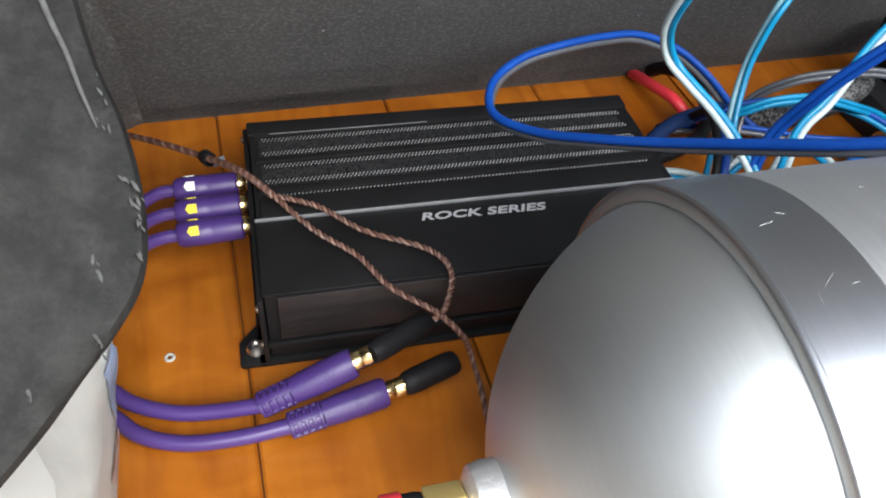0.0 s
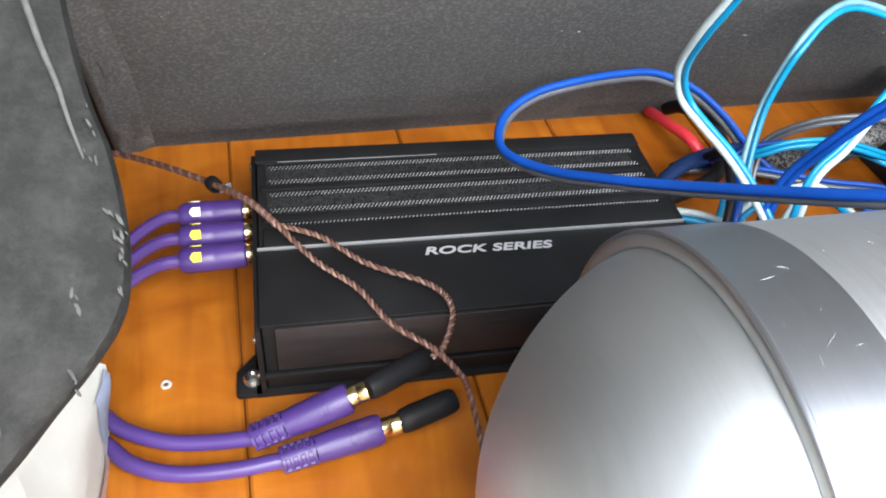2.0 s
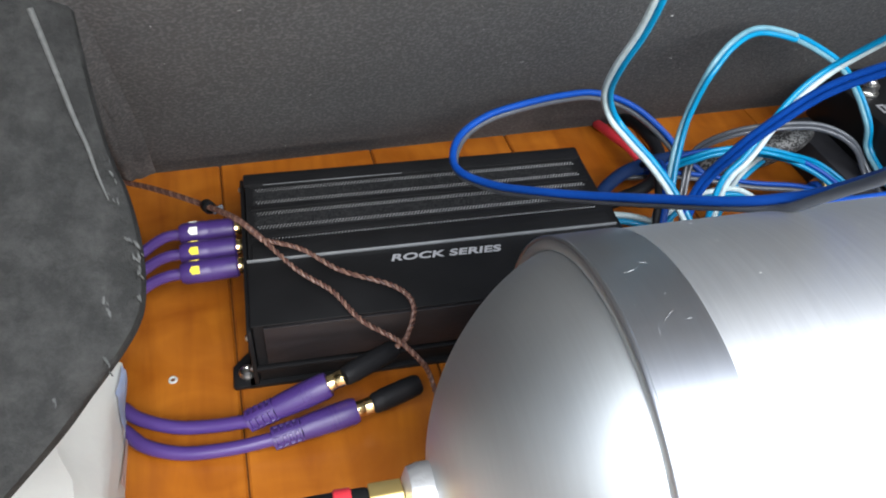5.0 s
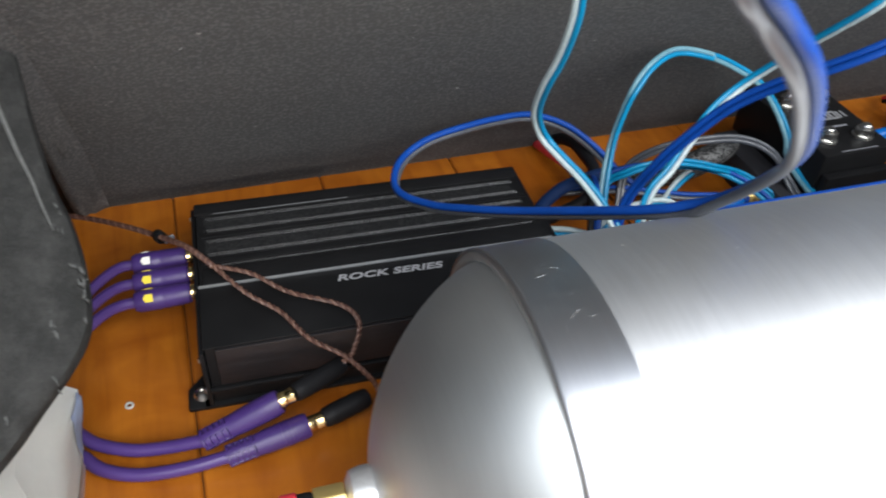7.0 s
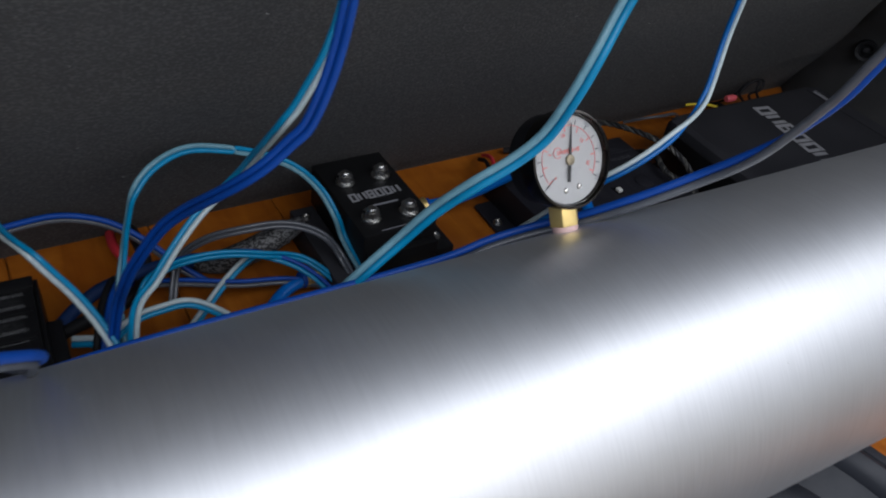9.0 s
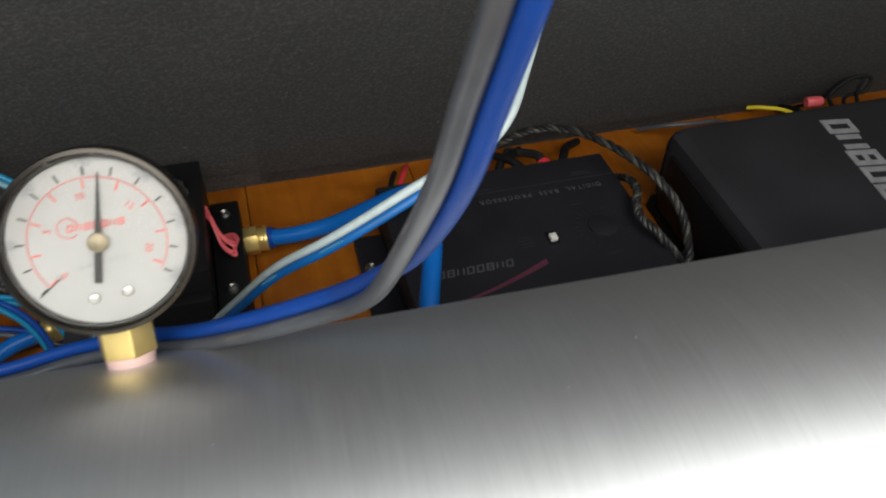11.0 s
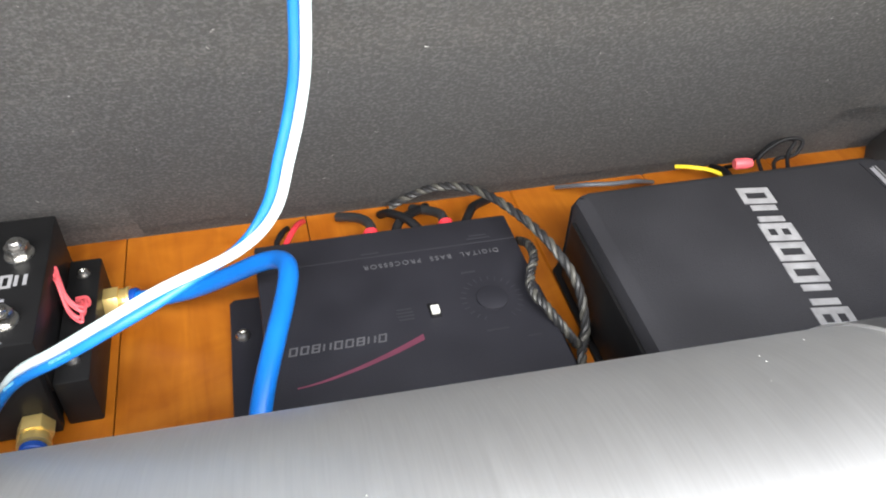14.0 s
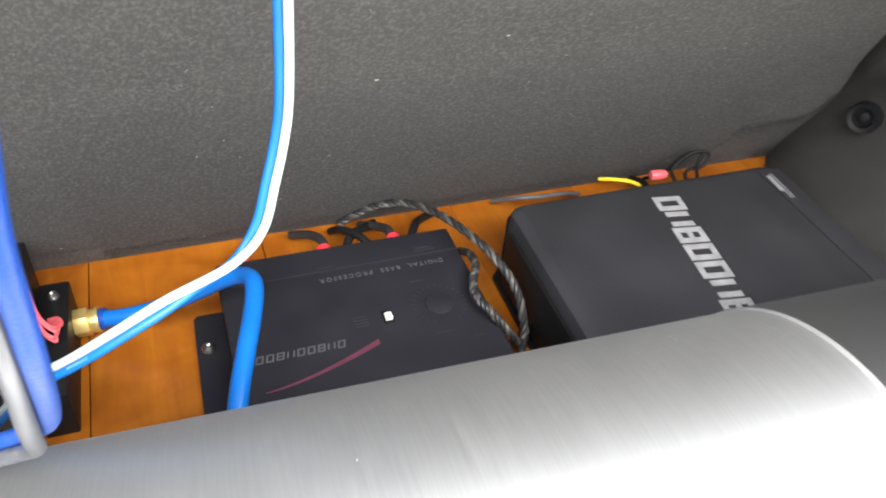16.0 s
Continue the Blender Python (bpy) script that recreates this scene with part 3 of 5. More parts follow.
for k in range(7):
    x_ = -0.0062 + 0.0019 * k
    part("small_print", box(x_, x_ + 0.0013, -0.0068 + 0.00025 * k, -0.0059 + 0.00025 * k, 0.0018, 0.0019, 0), M_SILVER, gauge, "row of small grey print")
for k in range(4):
    x_ = -0.0038 + 0.0020 * k
    part("small_print", box(x_, x_ + 0.0012, -0.0090 + 0.00025 * k, -0.0083 + 0.00025 * k, 0.0018, 0.0019, 0), M_SILVER, gauge)
needle = prism([(-0.0112, -0.0009), (0.0, -0.0009), (0.0188, -0.00018), (0.0188, 0.00018), (0.0, 0.0009), (-0.0112, 0.0009)], 0.0026, 0.0029)
needle_ob = part("needle", add(bmesh.new(), needle, pose(0, 0, 0, 0, 0, 79)), M_BLKP, gauge, "black pointer")
part("hub", lathe([(0, 0.0036), (0.0022, 0.0036), (0.0027, 0.0033), (0.0027, 0.0024), (0, 0.0024)], 24), M_HUB, needle_ob, "dull bronze pointer hub")
for p in ((-0.0041, -0.0153), (0.0047, -0.0147)):
    s = part("screw", pan_screw(0.0016, 0.0010), M_STEEL, gauge, "small dull dial screw")
    s.matrix_local = pose(p[0], p[1], 0.0017)
stem = Matrix.Translation((0, -GR * 0.92, -0.008)) @ pose(0, 0, 0, 90, 0, 0)
part("hex_stem", prism([(0.0083 * math.cos(math.pi / 3 * i + 0.25), 0.0083 * math.sin(math.pi / 3 * i + 0.25)) for i in range(6)], -0.003, 0.0115, 0.0005, stem), M_BRASS, gauge, "brass hex fitting")
part("thread", lathe([(0.0, 0.0116), (0.0068, 0.0116), (0.0071, 0.0125), (0.0068, 0.0140), (0.0071, 0.0170), (0.0, 0.0170)], 24, stem), M_REDTAPE, gauge, "thread wrapped in red tape")

# ---- long four-channel amplifier beside the tank end ----
AMP = pose(0.0146, -0.0745, 0.0, 0, 0, -2.6)
amp = thing("amplifier", "long black car amplifier with silver mesh vents screwed to the floor", "amplifier", AMP)
W, D, H = 0.2075, 0.1175, 0.0470
part("case", box(0.0015, W - 0.0015, -D + 0.001, 0, 0.003, H - 0.0012, 0.0015), M_BLACK, amp)
part("base_plate", box(-0.004, W + 0.004, -D - 0.001, 0.001, 0.0, 0.003, 0.0006), M_BLACK, amp)
part("rear_top", box(0.001, W - 0.001, -0.0105, 0.0, H - 0.0012, H + 0.0012, 0.0009), M_BLACK, amp)
part("logo_plate", box(0.001, W - 0.001, -D, -0.0735, H - 0.0012, H + 0.0002, 0.0008), M_BLACK, amp)
part("front_plate", box(0.007, W - 0.003, -D - 0.0012, -D + 0.0006, 0.019, H - 0.0012, 0.0004), M_SATIN, amp, "brushed black front strip")
part("front_lip", box(0.001, W - 0.001, -D - 0.0018, -D + 0.001, 0.0135, 0.0165, 0.0007), M_BLACK, amp)
part("edge_line", box(0.001, W - 0.001, -0.0729, -0.0722, H - 0.0008, H + 0.0012, 0.0003), M_EDGE, amp, "worn bright edge strip")
part("edge_line", box(0.012, W * 0.45, -0.0110, -0.0107, H + 0.0002, H + 0.0010, 0.0001), M_EDGE, amp)
part("vent_bed", box(0.002, W - 0.002, -0.0715, -0.0105, H - 0.0012, H - 0.0004, 0.0), M_BLACK, amp)
for y0, y1 in ((-0.0278, -0.0128), (-0.0492, -0.0334)):
    part("grille", box(0.006, W - 0.010, y0, y1, H - 0.0004, H + 0.0000, 0.0), M_FINEMESH, amp, "fine dark vent grille")
for y0, y1 in ((-0.0120, -0.0108), (-0.0325, -0.0288), (-0.0555, -0.0502), (-0.0712, -0.0592)):
    part("vent_rib", box(0.004, W - 0.004, y0, y1, H - 0.0006, H + 0.0009, 0.0005), M_BLACK, amp)
for y in (-0.0146, -0.0253, -0.0350, -0.0464, -0.0570):
    g = bmesh.new()
    for r_ in range(2 if y > -0.05 else 1):
        for i in range(108):
            x = 0.0075 + i * 0.00178 + (0.0009 if r_ else 0)
            yy = y - r_ * 0.0015
            v = [g.verts.new((x + a, yy + b, H + c)) for a, b, c in ((0, -0.0006, 0.0002), (0.00075, -0.0005, 0.0008), (0.00100, 0.0005, 0.0008), (0.0002, 0.0004, 0.0002))]
            g.faces.new(v)
    ob = part("mesh_strip", g, M_MESH, amp, "row of small silver louvres")
    ob["kind"] = "stuff"
lettering("series_print", "ROCK SERIES", 0.0066, M_SILVER, pose(0.1048, -0.0818, H + 0.0003, 0, 0, -1.1) @ Matrix.Diagonal((1.52, 1, 1, 1)), amp, 1.03, 0.00018, 0.22)
for x in (-0.0, W):
    s = -1 if x == 0 else 1
    part("end_plate", box(x - 0.0012, x + 0.0012, -D - 0.0005, 0.0003, 0.002, H - 0.003, 0.0005), M_BLACK, amp)
    part("mount_flange", box(min(x, x + s * 0.004), max(x, x + s * 0.004), -D + 0.016, 0.0, 0.0002, 0.0026, 0.0006), M_BLACK, amp)
    ear = part("mount_ear", prism([(x, -D - 0.001), (x + s * 0.0112, -D - 0.001), (x + s * 0.0122, -D), (x + s * 0.0122, -D + 0.0125), (x + s * 0.004, -D + 0.022), (x, -D + 0.022)], 0.0004, 0.0030, 0.0006), M_BLACK, amp, "mounting ear")
    sc = part("mount_screw", pan_screw(0.0046, 0.0032), M_STEEL, ear, "cross-head steel screw")
    sc.matrix_local = pose(x + s * 0.0048, -D + 0.0075, 0.003)
for y, z in ((-0.004, 0.040), (-D + 0.004, 0.035), (-D + 0.003, 0.012)):
    sc = part("case_screw", pan_screw(0.0018, 0.0014), M_STEEL, amp)
    sc.matrix_local = pose(-0.0012, y, z, 0, -90, 0)
part("terminal_block", box(W, W + 0.010, -0.070, -0.030, 0.014, 0.034, 0.001), M_BLKRUB, amp, "black terminal block")

# ---- signal plugs at the amplifier's end ----
for y, z, tint, k in ((-0.1010, 0.031, M_PALE, 0), (-0.1165, 0.0305, M_YELLOW, 1), (-0.1310, 0.030, M_YELLOW, 2)):
    plug = thing("signal_cable", "purple rubber phono plug and cable pushed into the amplifier", "cable", group="plugs at the amplifier end")
    tip = Vector((0.0135, y, z))
    d = Vector((-1, 0.03 - 0.01 * k, -0.02)).normalized()
    m = aim(tip, d)
    part("ring", lathe([(0, 0.0), (0.0042, 0.0), (0.0044, 0.002), (0.0040, 0.0025), (0.0044, 0.0032), (0.0044, 0.0062), (0, 0.0064)], 20, m), M_GOLD, plug, "gold-plated plug ring")
    pb = part("plug_body", lathe([(0, 0.0062), (0.0052, 0.0062), (0.0060, 0.0072), (0.0062, 0.020), (0.0060, 0.0215), (0.0063, 0.0225), (0.0062, 0.034), (0.0050, 0.0365), (0, 0.0366)], 24, m), M_PURPLE, plug)
    for a in (52, 128):
        st = prism([(-0.0022, 0.0), (-0.0022, 0.0038), (0.0, 0.0052), (0.0022, 0.0038), (0.0022, 0.0)], 0, 0.0003)
        ob = part("arrow_sticker", st, tint if a > 90 else (M_PALE if k == 0 else M_YELLOW), pb, "pale arrow mark")
        up = Vector((0, -math.cos(radians(a)), math.sin(radians(a))))
        c = tip + d * 0.0265 + up * 0.00625
        xx = d.cross(up).normalized()
        ob.matrix_world = Matrix.Translation(c) @ Matrix((xx, d, up)).transposed().to_4x4()
    p0 = tip + d * 0.036
    run = spline([p0, p0 + d * 0.008 + Vector((0, 0, -0.0006)), Vector((-0.040, y - 0.000, 0.0250)), Vector((-0.053, y - 0.006 + 0.001 * k, 0.018)), Vector((-0.085, y - 0.030 + 0.004 * k, 0.007)), Vector((-0.14, y - 0.05, 0.006))], 8)
    part("lead", tube(run, 0.0031), M_PURPLE2, plug, "violet lead")

# ---- two loose plugs on the floor, each joined to a black socket ----
for pts, back, tip, end, rs in (
        ([(-0.14, -0.168, 0.004), (-0.090, -0.176, 0.005), (-0.061, -0.1915, 0.006), (-0.048, -0.2035, 0.006), (-0.031, -0.2125, 0.0065), (-0.0136, -0.2170, 0.0085)], (0.0030, -0.2205, 0.0120), (0.0490, -0.2160, 0.0270), (0.0800, -0.2005, 0.0240), 0.0052),
        ([(-0.14, -0.178, 0.004), (-0.090, -0.190, 0.005), (-0.060, -0.2046, 0.005), (-0.0455, -0.2190, 0.005), (-0.0280, -0.2270, 0.0050), (-0.0060, -0.2302, 0.0065)], (0.0133, -0.2310, 0.0090), (0.0612, -0.2250, 0.0135), (0.0890, -0.2180, 0.0150), 0.0056)):
    cab = thing("signal_cable", "thick purple phono cable with a slotted plug lying on the floor", "cable", group="loose purple plugs")
    back, tip, end = Vector(back), Vector(tip), Vector(end)
    d = (tip - back).normalized()
    L = (tip - back).length / 0.045
    m = aim(back, d)
    sr = part("strain_relief", lathe([(0, 0), (0.0042, 0), (0.0044, 0.001), (0.0046, 0.0135 * L), (0, 0.0146 * L)], 24, m), M_PURPLE2, cab)
    for k in range(5):
        z_ = (0.0004 + k * 0.0029) * L
        part("rib", lathe([(0.0043, z_), (0.0055 + 0.0001 * k, z_ + 0.0002), (0.0055 + 0.0001 * k, z_ + 0.0014), (0.0043, z_ + 0.0016)], 24, m), M_PURPLE, sr)
    for k in range(4):
        part("spine", box(-0.0014, 0.0014, 0.0035, 0.0056, 0.0004, 0.0140 * L, 0.0003), M_PURPLE, sr).matrix_local = m @ pose(0, 0, 0, 0, 0, 90 * k + 20)
    body = part("plug_body", lathe([(0, 0.0138 * L), (0.0056, 0.0138 * L), (0.0062, 0.020 * L), (0.0065, 0.030 * L), (0.0066, 0.0375 * L), (0.0060, 0.0395 * L), (0, 0.0396 * L)], 28, m), M_PURPLE, cab)
    for k in range(3):
        z_ = (0.0265 + k * 0.0020) * L
        part("grip_ring", lathe([(0.0058, z_), (0.0067, z_ + 0.0002), (0.0067, z_ + 0.0008), (0.0058, z_ + 0.0010)], 24, m), M_PURPLE, body)
    part("contact", lathe([(0, 0.0395 * L), (0.0042, 0.0395 * L), (0.0042, 0.0425 * L), (0.0039, 0.043 * L), (0.0042, 0.0435 * L), (0.0042, 0.0468 * L), (0, 0.0470 * L)], 20, m), M_GOLD, cab, "gold-plated contact ring")
    part("lead", tube(spline([*pts, back + d * 0.001], 9), 0.0034, 12), M_PURPLE2, cab, "violet lead")
    ad = thing("wire_socket", "black rubber phono socket joined to a purple plug", "connector", group="black sockets")
    s0 = back + d * 0.0468 * L
    d2, ln = (end - s0).normalized(), (end - s0).length
    part("body", lathe([(0, 0), (0.0042, 0), (rs * 0.92, 0.0015), (rs, 0.006), (rs, ln * 0.72), (rs * 0.94, ln * 0.92), (rs * 0.8, ln * 0.985), (0, ln)], 24, aim(s0, d2)), M_BLKRUB, ad)

# ---- brown twisted speaker wire ----
spk = thing("speaker_wire", "thin brown and copper twisted speaker wire looping over the amplifier", "cable")


def twisted(name, pts, r, turns, mats, parent):
    run = relax(spline(pts, 40), 6)
    n = len(run)
    for j, mt in enumerate(mats):
        off = []
        side = None
        for i, p in enumerate(run):
            t = (run[min(i + 1, n - 1)] - run[max(i - 1, 0)]).normalized()
            if side is None:
                side = t.orthogonal().normalized()
            side = (side - t * side.dot(t)).normalized()
            a = 2 * math.pi * (turns * i / n + j / len(mats))
            off.append(p + (side * math.cos(a) + t.cross(side) * math.sin(a)) * r * 0.9)
        part(name, tube(off, r, 7), mt, parent)


trunk = [(-0.14, 0.01 - 0.03, 0.02), (-0.095, -0.022, 0.024), (-0.054, -0.046, 0.030), (-0.028, -0.073, 0.040), (-0.005, -0.099, 0.0475), (0.010, -0.122, 0.0555), (0.022, -0.139, 0.0540)]
twisted("strand", trunk, 0.00095, 32, (M_BROWN, M_BROWN, M_COPPER), spk)
twisted("strand", [(0.022, -0.139, 0.0540), (0.041, -0.148, 0.0520), (0.058, -0.166, 0.0510), (0.083, -0.183, 0.0510), (0.0895, -0.197, 0.0500), (0.0825, -0.214, 0.049), (0.0765, -0.2185, 0.0475)], 0.00075, 25, (M_BROWN, M_COPPER), spk)
twisted("strand", [(0.022, -0.139, 0.0540), (0.037, -0.163, 0.0520), (0.052, -0.180, 0.0510), (0.0625, -0.201, 0.0505), (0.077, -0.2165, 0.0500), (0.086, -0.226, 0.044), (0.0925, -0.2225, 0.026), (0.096, -0.235, 0.010), (0.095, -0.256, 0.003)], 0.00075, 30, (M_BROWN, M_COPPER), spk)
tie = Vector((0.010, -0.024, 0.007)).normalized()
part("tie", lathe([(0.0029, -0.004), (0.0036, -0.003), (0.0036, 0.003), (0.0029, 0.004)], 12, aim((-0.005, -0.099, 0.0475), tie)), M_BLKRUB, spk, "black plastic wire clip")
part("tie_tab", box(-0.001, 0.005, -0.002, 0.002, 0.003, 0.0045, 0.0004), M_GREYC, spk).matrix_world = aim((-0.003, -0.101, 0.0475), tie)

# ---- small ring screw on the bare floor ----
eyelet = thing("floor_eyelet", "small pale eyelet set into the floor", "fixing", pose(-0.0331, -0.1783, 0.0))
part("ring", lathe([(0.0010, 0.0002), (0.0014, 0.0008), (0.0021, 0.0008), (0.0025, 0.0001)], 24), M_LINT, eyelet)
part("hole", lathe([(0, 0.0003), (0.0012, 0.0003)], 16), M_GAP, eyelet)

# ---- valve manifold ----
man = thing("valve_manifold", "black air suspension valve manifold with four bright bolts on top", "valve manifold")
MX0, MX1, MY0, MY1, MH = 0.425, 0.4835, -0.1480, -0.046, 0.0600
part("upper_block", box(MX0, MX1, -0.1405, MY1, 0.024, MH, 0.0012), M_BLACK, man)
part("front_block", box(MX0 + 0.002, MX1 - 0.001, MY0, -0.1412, 0.002, 0.046, 0.0012), M_BLACK, man)
part("lower_block", box(MX0 + 0.003, MX1 - 0.003, -0.1405, MY1 - 0.004, 0.0, 0.0245, 0.001), M_MATTE, man)
part("side_block", box(MX1 + 0.0005, 0.5010, -0.1430, -0.053, 0.0, 0.032, 0.0012), M_BLACK, man)
part("side_bracket", box(0.405, MX0 - 0.0005, -0.150, -0.052, 0.0, 0.026, 0.001), M_MATTE, man)
for x, y in ((0.440, -0.0757), (0.4695, -0.0763), (0.439, -0.1225), (0.4685, -0.1245)):
    bolt = b = part("bolt", hex_bolt(0.0062, 0.0058), M_STEEL, man, "zinc-plated hex bolt")
    b.matrix_local = pose(x, y, MH + 0.0012, 0, 0, x * 4000)
    b = part("washer", lathe([(0, 0), (0.0072, 0), (0.0074, 0.0004), (0.0072, 0.0012), (0, 0.0012)], 28), M_STEEL, bolt)
    b.matrix_local = pose(0, 0, -0.0012)
for x, y, z in ((0.4925, -0.129, 0.032), (0.4925, -0.066, 0.032), (0.413, -0.066, 0.026)):
    b = part("cap_screw", pan_screw(0.0036, 0.003), M_STEEL, man)
    b.matrix_local = pose(x, y, z)
marks("mark_letter", 6, 0.042, 0.0095, 0.14, 0.0, 0.0003, 0.26, M_SILVER, pose(0.4345, -0.1010, MH), man, "silver printed maker's mark")
part("small_print", box(0.446, 0.467, -0.1105, -0.1088, MH, MH + 0.0003, 0), M_GREYP, man, "row of small print")
part("print_line", box(0.440, 0.470, -0.1385, -0.1378, MH, MH + 0.0003, 0), M_GREYP, man)
for k in range(4):
    j, e_ = 0.0028 * k, 0.0018 * (k % 2)
    run = spline([(0.4838, -0.078 - j, 0.0500 - 0.5 * e_), (0.4862, -0.086 - 0.6 * j, 0.0478 + e_), (0.4895 + 0.4 * e_, -0.0955 - 0.9 * j, 0.0445 - 0.5 * j), (0.4945 + e_, -0.1000 - 1.1 * j, 0.0405 - 0.3 * j), (0.4985 - 0.3 * j, -0.0955 - 0.9 * j, 0.0365 + e_), (0.4965 - 0.4 * j, -0.0880 - 0.5 * j, 0.0350), (0.4905, -0.0850 - 0.8 * j, 0.0325)], 8)
    part("coil_lead", tube(run, 0.0009, 8), M_PINKW, man, "thin red coil wire")


def fitting(name, p, d, label):
    f = thing(name, label, "fitting", aim(p, d), group="push-in fittings")
    part("hex", prism([(0.0088 * math.cos(math.pi / 3 * i), 0.0088 * math.sin(math.pi / 3 * i)) for i in range(6)], 0, 0.008, 0.0004), M_BRASS, f)
    part("collet", lathe([(0, 0.0080), (0.0068, 0.0080), (0.0073, 0.0088), (0.0073, 0.0115), (0.0078, 0.012), (0.0078, 0.0137), (0, 0.0139)], 24), M_BRASS, f)
    return f


fitting("hose_fitting", (0.5012, -0.0755, 0.0165), (1, -0.02, 0.06), "brass push-in hose fitting on the manifold side")
fitting("hose_fitting", (0.4725, -0.1483, 0.0115), (0.03, -1, 0.02), "brass push-in hose fitting on the manifold front")
fitting("hose_fitting", (0.4047, -0.118, 0.014), (-1, 0.05, 0.05), "brass push-in hose fitting on the manifold side")

# ---- air hoses ----
hose = thing("air_hose", "bright blue nylon air hose bent over the bass processor", "hose")
part("pipe", tube(relax(spline([(0.5148, -0.0758, 0.0173), (0.531, -0.0815, 0.0215), (0.551, -0.087, 0.029), (0.571, -0.0965, 0.0440), (0.588, -0.1075, 0.0600), (0.5985, -0.1175, 0.0690), (0.6015, -0.132, 0.0745), (0.5975, -0.152, 0.0740), (0.5910, -0.174, 0.0725), (0.5830, -0.198, 0.0650), (0.575, -0.225, 0.048), (0.565, -0.24, 0.02)], 9), 2), 0.0049, 16), M_HOSE, hose)
hose2 = thing("air_hose", "short blue air hose from the manifold front", "hose")
part("pipe", tube(spline([(0.4728, -0.1615, 0.0118), (0.4725, -0.183, 0.012), (0.472, -0.205, 0.011), (0.470, -0.225, 0.009), (0.46, -0.24, 0.006)], 8), 0.0045, 14), M_HOSE, hose2)
hose3 = thing("air_hose", "blue air hose from the manifold side along the floor", "hose")
part("pipe", tube(spline([(0.392, -0.118, 0.0145), (0.37, -0.125, 0.012), (0.34, -0.150, 0.008), (0.30, -0.175, 0.006), (0.24, -0.19, 0.006)], 8), 0.0045, 14), M_HOSE, hose3)

for h_, p_, d_ in ((hose, (0.5150, -0.0758, 0.0173), (1, -0.25, 0.2)), (hose2, (0.4728, -0.1625, 0.0118), (0.03, -1, 0.02)), (hose3, (0.391, -0.118, 0.0145), (-1, -0.2, 0))):
    part("collar", lathe([(0.0044, 0), (0.0062, 0.0002), (0.0064, 0.0008), (0.0064, 0.0032), (0.0058, 0.0040), (0.0044, 0.0041)], 24, aim(p_, d_)), M_BLUE, h_, "dark blue release collar")


# ---- twin speaker cables ----
def twin(pts, hints, colours, label, r=0.00205, per=9, smooth=3):
    """Two conductors side by side. hints: (0..1, direction from the blue one to the pale one)."""
    r = r * 0.9 if r < 0.002 else r
    run = relax(spline(pts, per), smooth)
    n = len(run)
    cab_ = thing("twin_cable", label, "cable", group="twin speaker cables")
    ends = ([], [])
    for i, p in enumerate(run):
        u = i / (n - 1)
        t = (run[min(i + 1, n - 1)] - run[max(i - 1, 0)]).normalized()
        h = Vector(hints[-1][1])
        for (u0, h0), (u1, h1) in zip(hints, hints[1:]):
            if u0 <= u <= u1:
                h = Vector(h0).lerp(Vector(h1), (u - u0) / (u1 - u0))
        h = h - t * h.dot(t)
        if h.length < 1e-4:
            h = t.orthogonal()
        h.normalize()
        ends[0].append(p - h * r * 0.98)
        ends[1].append(p + h * r * 0.98)
    part("blue_core", tube(ends[0], r, 12), colours[0], cab_, "blue clear-sheathed conductor")
    part("pale_core", tube(ends[1], r, 12), colours[1], cab_, "pale clear-sheathed conductor")
    return cab_, ends


UP = (0.2, 0.65, 0.72)
DOWN = (-0.2, -0.65, -0.72)
LEFT = (-0.93, 0.3, 0.1)
BACK = (0.0, 0.6, -0.8)
RIGHT = (0.93, -0.3, -0.1)
# Deeper blue and grey pairs: the same wire, its shade put into the colour.
twin([(0.085, -0.30, 0.46), (0.098, -0.345, 0.36), (0.116, -0.366, 0.306), (0.137, -0.358, 0.286), (0.150, -0.355, 0.274), (0.166, -0.346, 0.257), (0.184, -0.333, 0.233), (0.203, -0.312, 0.208), (0.216, -0.288, 0.180), (0.2135, -0.268, 0.156), (0.204, -0.250, 0.1420),
      (0.190, -0.224, 0.1240), (0.175, -0.197, 0.106), (0.158, -0.173, 0.092), (0.1425, -0.147, 0.078), (0.1305, -0.121, 0.0715), (0.1395, -0.096, 0.072), (0.160, -0.081, 0.0745), (0.188, -0.070, 0.073), (0.218, -0.058, 0.068), (0.246, -0.050, 0.062), (0.273, -0.052, 0.051), (0.294, -0.062, 0.036), (0.312, -0.075, 0.018), (0.33, -0.09, 0.006)],
     ((0, LEFT), (0.28, (-0.8, -0.2, -0.4)), (0.42, BACK), (0.58, BACK), (0.66, (0.5, 0.25, -0.8)), (0.76, (0, 0.2, -1)), (1, (0, 0.1, -1))), (M_BLUE, M_GREYC), "deep blue and grey twin speaker cable looping over the amplifier", 0.0021)
twin([(0.175, -0.27, 0.46), (0.188, -0.215, 0.35), (0.199, -0.174, 0.25), (0.203, -0.165, 0.211), (0.207, -0.158, 0.187), (0.2095, -0.145, 0.159), (0.209, -0.134, 0.137), (0.213, -0.121, 0.112), (0.2225, -0.117, 0.092), (0.231, -0.129, 0.083), (0.239, -0.142, 0.076), (0.247, -0.158, 0.066), (0.255, -0.178, 0.05), (0.27, -0.2, 0.02)],
     ((0, LEFT), (1, LEFT)), (M_CYAN, M_SILV), "light blue and silver twin speaker cable hanging behind the tank", 0.0019)
